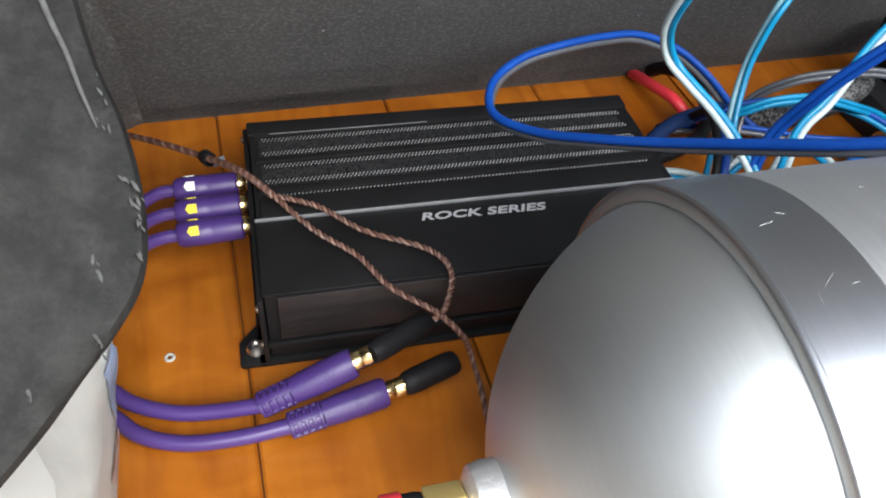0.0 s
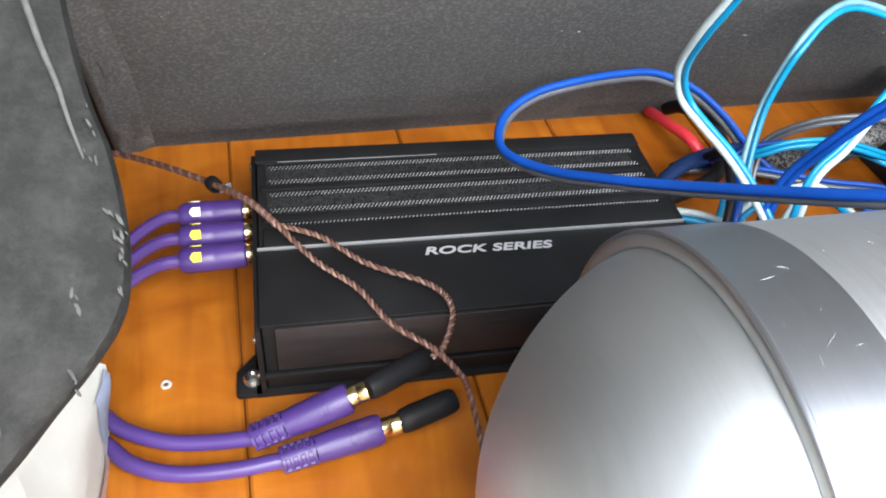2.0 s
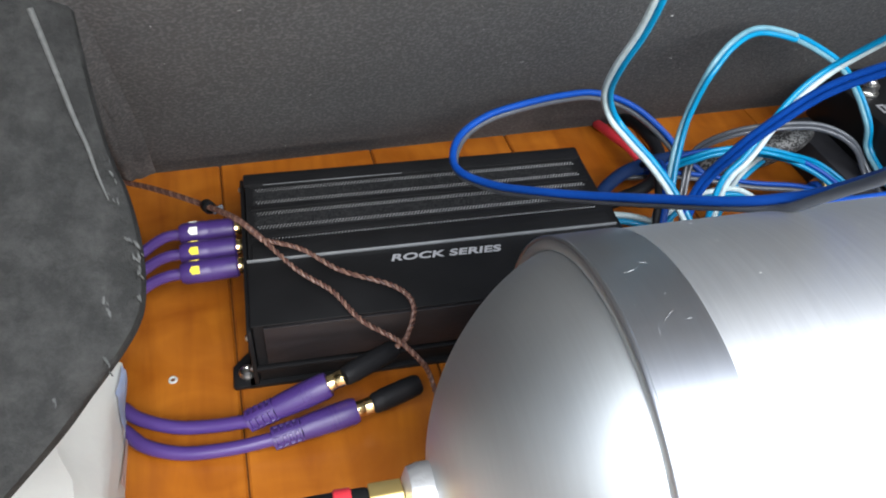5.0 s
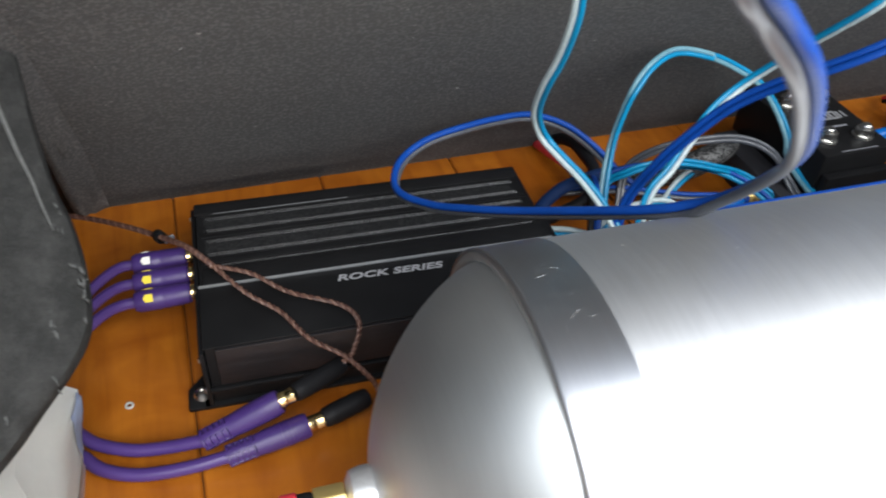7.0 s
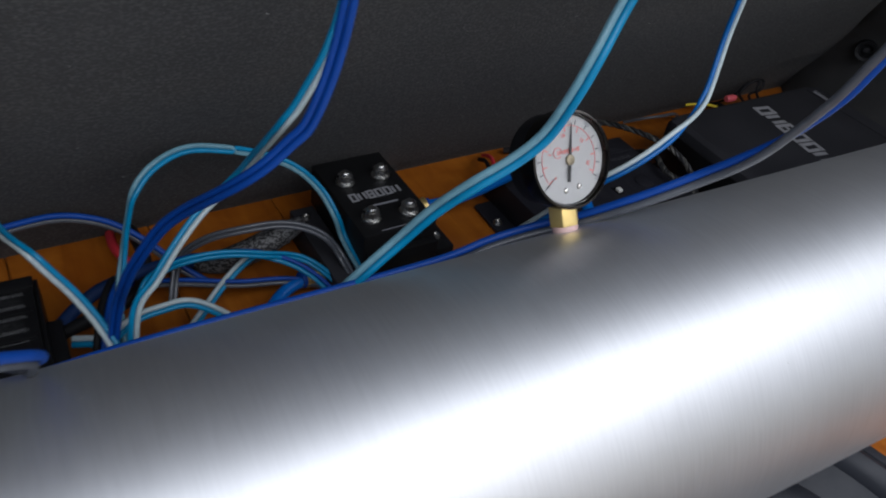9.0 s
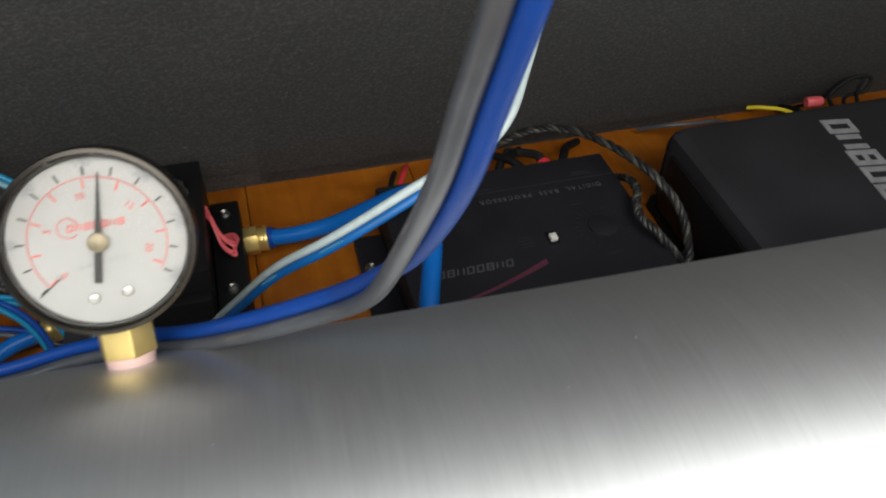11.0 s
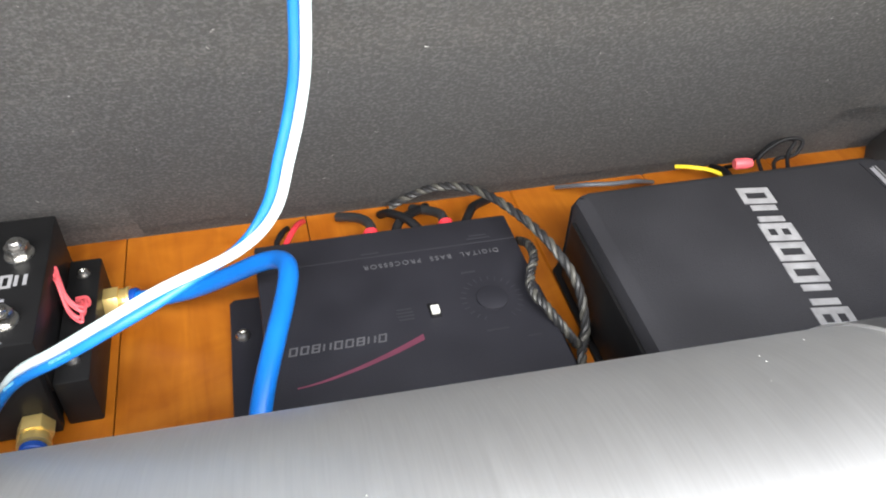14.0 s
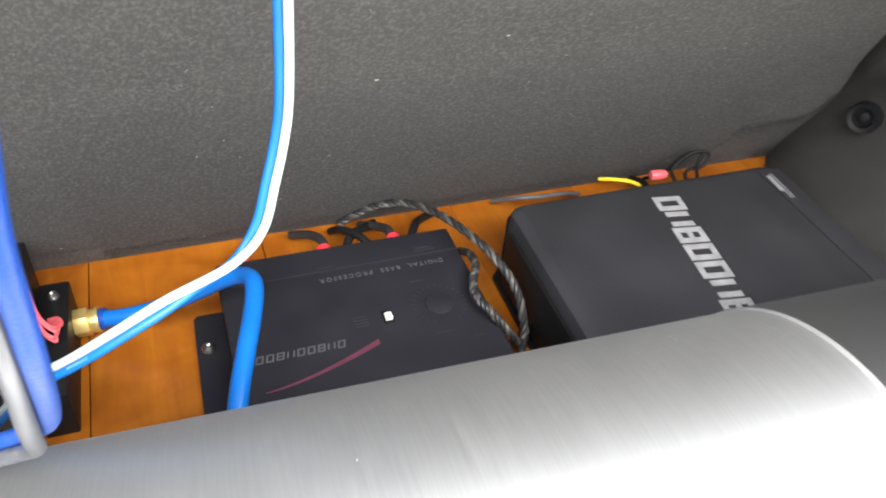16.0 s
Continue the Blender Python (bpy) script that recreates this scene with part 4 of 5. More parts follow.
twin([(0.258, -0.15, 0.03), (0.264, -0.130, 0.052), (0.273, -0.114, 0.075), (0.279, -0.109, 0.094), (0.2855, -0.107, 0.112), (0.300, -0.099, 0.122), (0.323, -0.088, 0.1225), (0.349, -0.087, 0.116), (0.374, -0.084, 0.104), (0.396, -0.088, 0.091), (0.411, -0.096, 0.074), (0.418, -0.109, 0.057), (0.423, -0.122, 0.036), (0.426, -0.21, 0.02)],
     ((0, UP), (0.4, UP), (0.7, DOWN), (1, LEFT)), (M_CYAN, M_TEAL), "light blue twin speaker cable in a tall arch against the carpet", 0.0018)
twin([(0.245, -0.18, 0.03), (0.256, -0.165, 0.070), (0.264, -0.174, 0.104), (0.273, -0.183, 0.128), (0.283, -0.193, 0.150), (0.292, -0.207, 0.168), (0.299, -0.223, 0.184), (0.307, -0.236, 0.198), (0.317, -0.245, 0.211), (0.327, -0.250, 0.224), (0.335, -0.255, 0.238), (0.344, -0.262, 0.28), (0.348, -0.272, 0.36), (0.34, -0.29, 0.46)],
     ((0, RIGHT), (0.5, DOWN), (1, RIGHT)), (M_BLUE, M_BLUE), "deep blue speaker cable rising from behind the tank", 0.0019)
twin([(0.255, -0.19, 0.03), (0.266, -0.171, 0.076), (0.280, -0.166, 0.092), (0.295, -0.158, 0.106), (0.311, -0.150, 0.118), (0.326, -0.148, 0.130), (0.335, -0.156, 0.146), (0.339, -0.170, 0.165), (0.341, -0.187, 0.185), (0.344, -0.199, 0.201), (0.352, -0.204, 0.217), (0.365, -0.215, 0.26), (0.372, -0.24, 0.36), (0.37, -0.28, 0.46)],
     ((0, RIGHT), (1, RIGHT)), (M_CYAN, M_SILV), "blue and silver twin speaker cable rising from behind the tank", 0.0018)
twin([(0.345, -0.235, 0.090), (0.358, -0.240, 0.116), (0.371, -0.243, 0.132), (0.388, -0.245, 0.148), (0.402, -0.253, 0.170), (0.415, -0.264, 0.190), (0.430, -0.270, 0.203), (0.443, -0.275, 0.218), (0.4505, -0.279, 0.239), (0.459, -0.279, 0.259), (0.472, -0.275, 0.282), (0.485, -0.278, 0.32), (0.485, -0.285, 0.38), (0.47, -0.30, 0.46)],
     ((0, UP), (1, LEFT)), (M_CYAN, M_TEAL), "light blue twin speaker cable passing the gauge", 0.0020)
twin([(0.17, -0.243, 0.118), (0.231, -0.2415, 0.1215), (0.275, -0.2420, 0.1228), (0.338, -0.2440, 0.1235), (0.416, -0.2460, 0.1250), (0.446, -0.2480, 0.1315), (0.470, -0.256, 0.1405), (0.488, -0.269, 0.152), (0.501, -0.282, 0.166), (0.515, -0.294, 0.1800), (0.529, -0.304, 0.193), (0.536, -0.316, 0.208), (0.5405, -0.327, 0.224), (0.544, -0.336, 0.241), (0.547, -0.344, 0.259), (0.549, -0.349, 0.276), (0.5515, -0.355, 0.297), (0.556, -0.358, 0.325), (0.558, -0.350, 0.38), (0.545, -0.32, 0.48)],
     ((0, DOWN), (0.5, (0.2, -0.7, -0.5)), (0.75, LEFT), (1, LEFT)), (M_BLUE, M_GREYC), "deep blue and grey twin speaker cable lying along the tank", 0.0022)
main_cable, main_runs = twin([(0.455, -0.19, 0.02), (0.470, -0.195, 0.055), (0.486, -0.212, 0.092), (0.502, -0.230, 0.124), (0.517, -0.242, 0.148), (0.534, -0.252, 0.165), (0.551, -0.255, 0.177), (0.5695, -0.252, 0.185), (0.587, -0.245, 0.189), (0.597, -0.240, 0.198), (0.602, -0.236, 0.211), (0.6065, -0.232, 0.224), (0.6095, -0.230, 0.240), (0.611, -0.232, 0.28), (0.61, -0.25, 0.36), (0.60, -0.285, 0.46)],
     ((0, UP), (0.42, UP), (0.52, (0.3, -0.65, 0.65)), (0.62, RIGHT), (1, RIGHT)), (M_CYAN2, M_SILV), "bright blue and white twin speaker cable hanging over the bass processor", 0.0017)
# pale print along the blue half of the hanging cable
run_, k_ = main_runs[0], 0
for word, u in (("PROFESSIONAL", 0.265), ("PERFORMANCE", 0.345)):
    k_ = int(u * (len(run_) - 1))
    t_ = (run_[k_ + 6] - run_[k_ - 6]).normalized()
    n_ = Vector((0.0, -0.60, 0.80))
    n_ = (n_ - t_ * n_.dot(t_)).normalized()
    lettering("cable_print", word, 0.0013, M_PRINT, Matrix.Translation(run_[k_] + n_ * 0.00175) @ Matrix((t_, n_.cross(t_), n_)).transposed().to_4x4(), main_cable, 1.1)
# the tangle between amplifier and manifold
twin([(0.262, -0.13, 0.012), (0.284, -0.099, 0.030), (0.296, -0.104, 0.043), (0.310, -0.108, 0.050), (0.334, -0.110, 0.050), (0.361, -0.113, 0.043), (0.395, -0.115, 0.028), (0.42, -0.16, 0.012)], ((0, DOWN), (1, DOWN)), (M_CYAN, M_CYAN), "light blue cable in the tangle behind the tank", 0.0016)
twin([(0.300, -0.10, 0.008), (0.311, -0.083, 0.030), (0.327, -0.092, 0.050), (0.350, -0.101, 0.059), (0.381, -0.106, 0.059), (0.405, -0.115, 0.049), (0.417, -0.128, 0.030), (0.42, -0.18, 0.01)], ((0, UP), (1, UP)), (M_GREYC, M_GREYC), "grey cable arching in the tangle behind the tank", 0.0017)
twin([(0.30, -0.135, 0.010), (0.338, -0.103, 0.019), (0.363, -0.091, 0.026), (0.392, -0.073, 0.020), (0.40, -0.062, 0.006)], ((0, UP), (1, UP)), (M_CYAN, M_SILV), "blue and silver cable in the tangle behind the tank", 0.0019)
twin([(0.24, -0.155, 0.03), (0.264, -0.148, 0.047), (0.284, -0.145, 0.049), (0.307, -0.146, 0.046), (0.34, -0.16, 0.02)], ((0, UP), (1, UP)), (M_CYAN, M_SILV), "light blue and silver cable in the tangle behind the tank", 0.0019)
twin([(0.275, -0.09, 0.012), (0.301, -0.085, 0.029), (0.332, -0.097, 0.039), (0.364, -0.108, 0.038), (0.392, -0.128, 0.027), (0.41, -0.17, 0.01)], ((0, DOWN), (1, DOWN)), (M_BLUE, M_CYAN), "deep blue cable in the tangle behind the tank", 0.0018)
twin([(0.26, -0.075, 0.012), (0.29, -0.082, 0.014), (0.311, -0.093, 0.018), (0.345, -0.109, 0.018), (0.379, -0.118, 0.017), (0.41, -0.13, 0.01)], ((0, DOWN), (1, DOWN)), (M_BLUE, M_GREYC), "deep blue cable low in the tangle behind the tank", 0.0018)
twin([(0.233, -0.125, 0.022), (0.25, -0.135, 0.024), (0.28, -0.155, 0.018), (0.32, -0.185, 0.010), (0.38, -0.2, 0.006)], ((0, UP), (1, UP)), (M_CYAN, M_SILV), "blue and silver cable from the amplifier terminals", 0.0020)
twin([(0.240, -0.165, 0.020), (0.247, -0.154, 0.045), (0.256, -0.132, 0.054), (0.266, -0.108, 0.048), (0.27, -0.09, 0.03), (0.262, -0.075, 0.012)], ((0, LEFT), (1, LEFT)), (M_BLUE, M_BLKRUB), "deep blue and black cable beside the amplifier terminals", 0.0022)

# heavy power leads at the amplifier's terminals
lead = thing("power_lead", "thick red power lead behind the amplifier", "cable")
part("sheath", tube(spline([(0.279, -0.004, 0.004), (0.278, -0.014, 0.008), (0.277, -0.033, 0.014), (0.280, -0.055, 0.018), (0.286, -0.066, 0.012), (0.292, -0.074, 0.004)], 8), 0.0036, 14), M_REDW, lead)
lead = thing("power_lead", "thick dark blue sleeved lead at the amplifier terminals", "cable")
part("sheath", tube(spline([(0.229, -0.110, 0.024), (0.241, -0.100, 0.026), (0.257, -0.092, 0.029), (0.277, -0.086, 0.029), (0.300, -0.075, 0.022), (0.33, -0.065, 0.008)], 8), 0.0044, 14), M_NAVY, lead)
lead = thing("power_lead", "thick black lead behind the amplifier", "cable")
part("sheath", tube(spline([(0.290, -0.008, 0.008), (0.290, -0.024, 0.020), (0.291, -0.045, 0.027), (0.290, -0.075, 0.026), (0.275, -0.095, 0.018), (0.229, -0.115, 0.022)], 8), 0.0045, 14), M_BLKRUB, lead)
sleeve = thing("mesh_sleeve", "black braided cable sleeve lying against the manifold", "cable")
part("sheath", tube(spline([(0.405, -0.075, 0.030), (0.385, -0.085, 0.033), (0.362, -0.085, 0.024), (0.340, -0.075, 0.012), (0.32, -0.06, 0.008)], 8), lambda u: 0.0095 - 0.004 * abs(2 * u - 1) ** 2, 18), M_SLEEVE, sleeve)

# ---- bass processor ----
proc = thing("bass_processor", "flat black bass processor box with faint grey print", "audio processor")
PX0, PX1, PY0, PY1, PH = 0.5845, 0.7385, -0.200, -0.0595, 0.0300
part("case", box(PX0, PX1, PY0, PY1, 0.001, PH, 0.0016), M_DARKTOP, proc)
part("mount_flange", prism([(PX0 - 0.0180, -0.076), (PX0 - 0.0155, -0.0735), (PX0, -0.0735), (PX0, -0.200), (PX0 - 0.0210, -0.200)], 0.0003, 0.0032, 0.0007), M_DARKTOP, proc, "black mounting flange")
part("mount_flange", prism([(PX1, -0.095), (PX1 + 0.010, -0.095), (PX1 + 0.013, -0.098), (PX1 + 0.013, -0.200), (PX1, -0.200)], 0.0003, 0.0032, 0.0007), M_DARKTOP, proc)
s = part("mount_screw", pan_screw(0.0042, 0.0030), M_STEEL, proc, "cross-head steel screw")
s.matrix_local = pose(0.5726, -0.1035, 0.0032)
part("case_lip", box(PX0 + 0.001, PX1 - 0.001, -0.0825, -0.0815, PH, PH + 0.0002, 0), M_DIMP, proc)
lettering("title_print", "DIGITAL  BASS  PROCESSOR", 0.0050, M_DIMG, pose(0.6845, -0.0905, PH + 0.0001, 0, 0, 180), proc, 1.32)
marks("mark_letter", 9, 0.052, 0.0056, 0.24, 0.22, 0.0002, 0.20, M_DIMG, pose(0.6475, -0.1425, PH, 0, 0, 180), proc, "grey printed maker's mark")
mid = [(0.598 + 0.068 * k / 24, -0.1690 + 0.020 * (k / 24) ** 1.5, 0.0004 + 0.0016 * k / 24) for k in range(25)]
bm = prism([(x, y - w_) for x, y, w_ in mid] + [(x, y + w_) for x, y, w_ in mid[::-1]], PH, PH + 0.0002)
part("red_flash", bm, M_REDP, proc, "dull red printed streak")
part("switch_slot", box(0.6728, 0.6790, -0.1370, -0.1260, PH, PH + 0.0004, 0.0001), M_BLKRUB, proc)
part("switch", box(0.6738, 0.6782, -0.1350, -0.1300, PH + 0.0004, PH + 0.0030, 0.0004), M_PALE, proc, "white slide switch")
KN = (0.7095, -0.1290)
kn = part("knob", lathe([(0, 0.0012), (0.0080, 0.0012), (0.0088, 0.0009), (0.0090, 0.0), (0, 0)], 32), M_DARKTOP, proc, "black rotary knob")
kn.matrix_local = pose(KN[0], KN[1], PH)
for k in range(22):
    a = -60 + k * 300 / 21
    t_ = part("dial_tick", box(0.0145, 0.0175, -0.0003, 0.0003, 0, 0.0002, 0), M_DIMP, proc)
    t_.matrix_local = pose(KN[0], KN[1], PH, 0, 0, a)
for x, y, w_ in ((0.6600, -0.1275, 0.008), (0.6600, -0.1300, 0.009), (0.6600, -0.1325, 0.009), (0.6600, -0.1350, 0.008), (0.716, -0.078, 0.014), (0.716, -0.0755, 0.010), (0.650, -0.079, 0.010), (0.7020, -0.106, 0.008), (0.7060, -0.152, 0.012), (0.724, -0.160, 0.007), (0.604, -0.074, 0.007)):
    part("small_print", box(x - w_ / 2, x + w_ / 2, y - 0.0006, y + 0.0006, PH, PH + 0.0002, 0), M_DIMP, proc, "row of small print")
for k, x in enumerate((0.655, 0.668, 0.700, 0.714, 0.600)):
    j = part("socket", lathe([(0, 0), (0.0045, 0), (0.0045, 0.006), (0.003, 0.007), (0, 0.007)], 16), M_REDW if k in (0, 2) else M_BLKRUB, proc, "phono socket")
    j.matrix_local = aim((x, PY1 - 0.0002, 0.016), (0, 1, 0))
# leads behind it
for pts, mt, r_, lab_ in (
        ([(0.656, -0.053, 0.016), (0.657, -0.040, 0.018), (0.652, -0.026, 0.014), (0.640, -0.012, 0.006)], M_BRAID, 0.0032, "black braided lead behind the processor"),
        ([(0.669, -0.053, 0.016), (0.676, -0.040, 0.019), (0.686, -0.028, 0.014), (0.700, -0.012, 0.005)], M_BLKRUB, 0.0030, "black lead behind the processor"),
        ([(0.688, -0.060, 0.022), (0.680, -0.046, 0.024), (0.672, -0.030, 0.018), (0.668, -0.014, 0.005)], M_BLKRUB, 0.0028, "black lead behind the processor"),
        ([(0.701, -0.053, 0.016), (0.704, -0.040, 0.018), (0.700, -0.027, 0.013), (0.690, -0.012, 0.005)], M_BRAID, 0.0032, "black braided lead behind the processor"),
        ([(0.714, -0.053, 0.016), (0.722, -0.040, 0.018), (0.730, -0.026, 0.012), (0.745, -0.012, 0.005)], M_BLKRUB, 0.0030, "black lead behind the processor"),
        ([(0.601, -0.056, 0.016), (0.604, -0.046, 0.018), (0.609, -0.034, 0.017), (0.613, -0.022, 0.012), (0.617, -0.010, 0.004)], M_REDW, 0.0019, "thin red wire behind the processor"),
        ([(0.598, -0.056, 0.016), (0.598, -0.046, 0.018), (0.602, -0.034, 0.016), (0.606, -0.020, 0.008)], M_BLKRUB, 0.0019, "thin black wire behind the processor")):
    w = thing("lead", lab_, "wire", group="leads behind the processor")
    part("sheath", tube(spline(pts, 8), r_, 10), mt, w)
for k, x in enumerate((0.656, 0.7045)):
    c_ = thing("plug_collar", "red plastic plug collar behind the processor", "plug", group="red plug collars")
    part("collar", lathe([(0.0035, 0), (0.0048, 0.0005), (0.0048, 0.006), (0.0035, 0.0065)], 16, aim((x, -0.0515, 0.0165), (0, 1, 0.15))), M_REDW, c_)
# braided cables between processor and second amplifier
brd = thing("braided_cable", "black and grey twisted cable arched beside the processor", "cable", group="braided cables")
twisted("strand", [(0.676, -0.008, 0.006), (0.690, -0.014, 0.018), (0.702, -0.022, 0.028), (0.716, -0.034, 0.036), (0.729, -0.056, 0.043), (0.740, -0.087, 0.048), (0.749, -0.114, 0.047), (0.757, -0.134, 0.036), (0.7585, -0.150, 0.018), (0.752, -0.165, 0.008), (0.75, -0.19, 0.006)], 0.00155, 13, (M_BRAID, M_TINSEL, M_BRAID), brd)
brd = thing("braided_cable", "black and grey twisted cable looped beside the processor", "cable", group="braided cables")
twisted("strand", [(0.746, -0.070, 0.016), (0.744, -0.090, 0.030), (0.7405, -0.108, 0.0365), (0.7335, -0.122, 0.0375), (0.7300, -0.135, 0.0375), (0.7340, -0.149, 0.0365), (0.743, -0.159, 0.026), (0.753, -0.157, 0.012), (0.764, -0.142, 0.008)], 0.0015, 10, (M_BRAID, M_TINSEL, M_BRAID), brd)

# ---- second amplifier ----
amp2 = thing("amplifier", "wide matte black amplifier with large silver print", "amplifier")
top = [(0.7685, -0.087), (0.776, -0.0795), (0.978, -0.0795), (0.984, -0.086), (0.978, -0.275), (0.7630, -0.275)]
part("case", prism(top, 0.003, 0.0592, 0.0085), M_MATTE, amp2)
part("base_plate", prism([(x + (0.004 if x > 0.9 else -0.004), y) for x, y in top], 0.0, 0.003, 0.0006), M_BLACK, amp2)
# Added darker plate: puts the left side's shade into the colour.
part("side_shade_plate", prism([(0.7676, -0.098), (0.7628, -0.268), (0.7606, -0.268), (0.7654, -0.098)], 0.008, 0.050, 0.0004), M_BLACK, amp2, "dark plate added to shade the left side")
part("lid_lip", prism([(0.962, -0.090), (0.980, -0.090), (0.975, -0.265), (0.958, -0.265)], 0.0592, 0.0600, 0.0003), M_MATTE, amp2)
marks("mark_letter", 9, 0.150, 0.0200, 0.12, 0.0, 0.0004, 0.26, M_WORNP, pose(0.8690, -0.0985, 0.0592, 0, 0, -98.5), amp2, "large silver printed maker's mark")
for k in range(2):
    lb = part("small_label", box(0.0, 0.0285, 0.0018 * k, 0.0006 + 0.0018 * k, 0, 0.0003, 0), M_SILVER, amp2, "thin silver printed label")
    lb.matrix_local = pose(0.9690 - 0.004 * k, -0.0955, 0.0602, 0, 0, -94)
lb = part("small_label", box(0.0, 0.018, -0.0050, -0.0025, 0, 0.0003, 0), M_GREYP, amp2)
lb.matrix_local = pose(0.9690, -0.0975, 0.0602, 0, 0, -94)
for pts, mt, r_, nm, lab_ in (
        ([(0.890, -0.006, 0.008), (0.897, -0.014, 0.012), (0.909, -0.024, 0.014), (0.918, -0.045, 0.016), (0.922, -0.079, 0.02)], M_YELLOW, 0.0015, "wire", "yellow wire behind the second amplifier"),
        ([(0.795, -0.010, 0.006), (0.808, -0.026, 0.018), (0.826, -0.031, 0.020), (0.846, -0.028, 0.017), (0.866, -0.018, 0.006)], M_GREYC, 0.0016, "wire", "grey wire behind the second amplifier"),
        ([(0.926, -0.079, 0.02), (0.930, -0.045, 0.028), (0.934, -0.036, 0.032), (0.947, -0.037, 0.044), (0.959, -0.041, 0.045), (0.955, -0.044, 0.036), (0.940, -0.044, 0.030), (0.936, -0.079, 0.02)], M_BLKRUB, 0.0014, "wire", "thin black wire loop behind the second amplifier"),
        ([(0.928, -0.012, 0.006), (0.933, -0.028, 0.022), (0.944, -0.033, 0.040), (0.956, -0.038, 0.043), (0.948, -0.046, 0.034), (0.938, -0.079, 0.022)], M_BLKRUB, 0.0014, "wire", "thin black wire loop behind the second amplifier"),
        ([(0.905, -0.079, 0.02), (0.908, -0.050, 0.020), (0.915, -0.030, 0.016), (0.918, -0.010, 0.006)], M_BLKRUB, 0.0030, "wire", "black wire behind the second amplifier")):
    w = thing(nm, lab_, "wire", group="wires behind the second amplifier")
    part("sheath", tube(spline(pts, 8), r_, 10), mt, w)
con = thing("connector", "red plastic wire connector behind the second amplifier", "connector", aim((0.9165, -0.034, 0.026), (1, -0.15, 0.05)))
part("shell", lathe([(0, 0), (0.0034, 0), (0.0040, 0.001), (0.0040, 0.009), (0.0030, 0.0125), (0, 0.0128)], 16), M_PINKW, con)

# ---- near side trim, scuffed ----
trim = thing("wheel_arch_trim", "scuffed dark plastic wheel-arch trim at the boot side", "trim")
E1 = [(-0.024, -0.206, 0.221), (-0.0215, -0.225, 0.206), (-0.0185, -0.241, 0.192), (-0.0150, -0.250, 0.184), (-0.0130, -0.260, 0.1755), (-0.0128, -0.270, 0.167), (-0.0150, -0.280, 0.160), (-0.0220, -0.2895, 0.1545), (-0.031, -0.298, 0.149), (-0.041, -0.308, 0.143), (-0.060, -0.325, 0.135)]
NT = Vector((0.15, -0.6, 0.75)).normalized()
bm = bmesh.new()
rings = []
for k, p in enumerate(relax(spline(E1, 6), 2)):
    inn = Vector((-1, 0.10, 0.25)).normalized()
    inn = (inn - NT * inn.dot(NT)).normalized()
    ring = []
    for a, b in ((0.0, -0.016), (0.0, -0.005), (0.0014, -0.0015), (0.006, 0.0), (0.011, 0.0004), (0.019, 0.0010), (0.045, 0.002), (0.12, -0.004), (0.30, -0.03)):
        ring.append(bm.verts.new(p + inn * a + NT * b))
    rings.append(ring)
for a, b in zip(rings, rings[1:]):
    for i in range(len(a) - 1):
        bm.faces.new((a[i], b[i], b[i + 1], a[i + 1]))
bmesh.ops.solidify(bm, geom=bm.faces[:], thickness=0.003)
part("panel", bm, M_TRIM, trim, smooth=50)
inn = Vector((-1, 0.10, 0.25)).normalized()
E1S = relax(spline(E1, 6), 2)
ridge = [(-0.0354, -0.2087, 0.2213), (-0.0334, -0.2147, 0.2160), (-0.0300, -0.2251, 0.2070), (-0.0271, -0.2343, 0.1991), (-0.0246, -0.2406, 0.1935), (-0.0228, -0.2470, 0.1880), (-0.0205, -0.2535, 0.1823)]
rr_ = spline(ridge, 10)
bm = tube([p + NT * 0.0009 for p in rr_], lambda u: 0.0002 + 0.0008 * (1 - u) ** 0.6, 10)
part("worn_ridge", bm, M_RIDGE, trim, "pale worn ridge")
scf = bmesh.new()
rnd = random.Random(31)
along = (Vector(ridge[4]) - Vector(ridge[0])).normalized()
for c_, spread, num in (((-0.0150, -0.2665, 0.1710), 0.0032, 8), ((-0.0139, -0.2712, 0.1670), 0.0022, 5), ((-0.0248, -0.2767, 0.1647), 0.0007, 2), ((-0.0240, -0.2792, 0.1626), 0.0006, 2), ((-0.0185, -0.2479, 0.1864), 0.0022, 3),
                        ((-0.0203, -0.2515, 0.1838), 0.0016, 3), ((-0.0401, -0.2986, 0.1502), 0.0010, 2), ((-0.0153, -0.2765, 0.1632), 0.0010, 3), ((-0.0262, -0.2905, 0.1538), 0.0016, 4), ((-0.0300, -0.2180, 0.2125), 0.0020, 3)):
    for k in range(num):
        p = Vector(c_) + along * rnd.gauss(0, spread) + inn * rnd.gauss(0, spread * 0.35)
        p -= NT * ((p - E1S[0]).dot(NT) - (Vector(c_) - E1S[0]).dot(NT))
        ln = rnd.uniform(0.0005, 0.0016)
        y_ = (along - NT * along.dot(NT)).normalized()
        m = Matrix((y_.cross(NT), y_, NT)).transposed().to_4x4()
        poly = [((0.20 + 0.12 * rnd.random()) * math.cos(a), math.sin(a) * (0.8 + 0.3 * rnd.random())) for a in [i * math.pi / 5 for i in range(10)]]
        add(scf, prism([(x * ln, y * ln) for x, y in poly], -0.0030, 0.0003), Matrix.Translation(p) @ m @ pose(0, 0, 0, 0, 0, rnd.uniform(-25, 25)))
part("scuffs", scf, M_SCUFF, trim, "pale scuff marks near the worn edge")
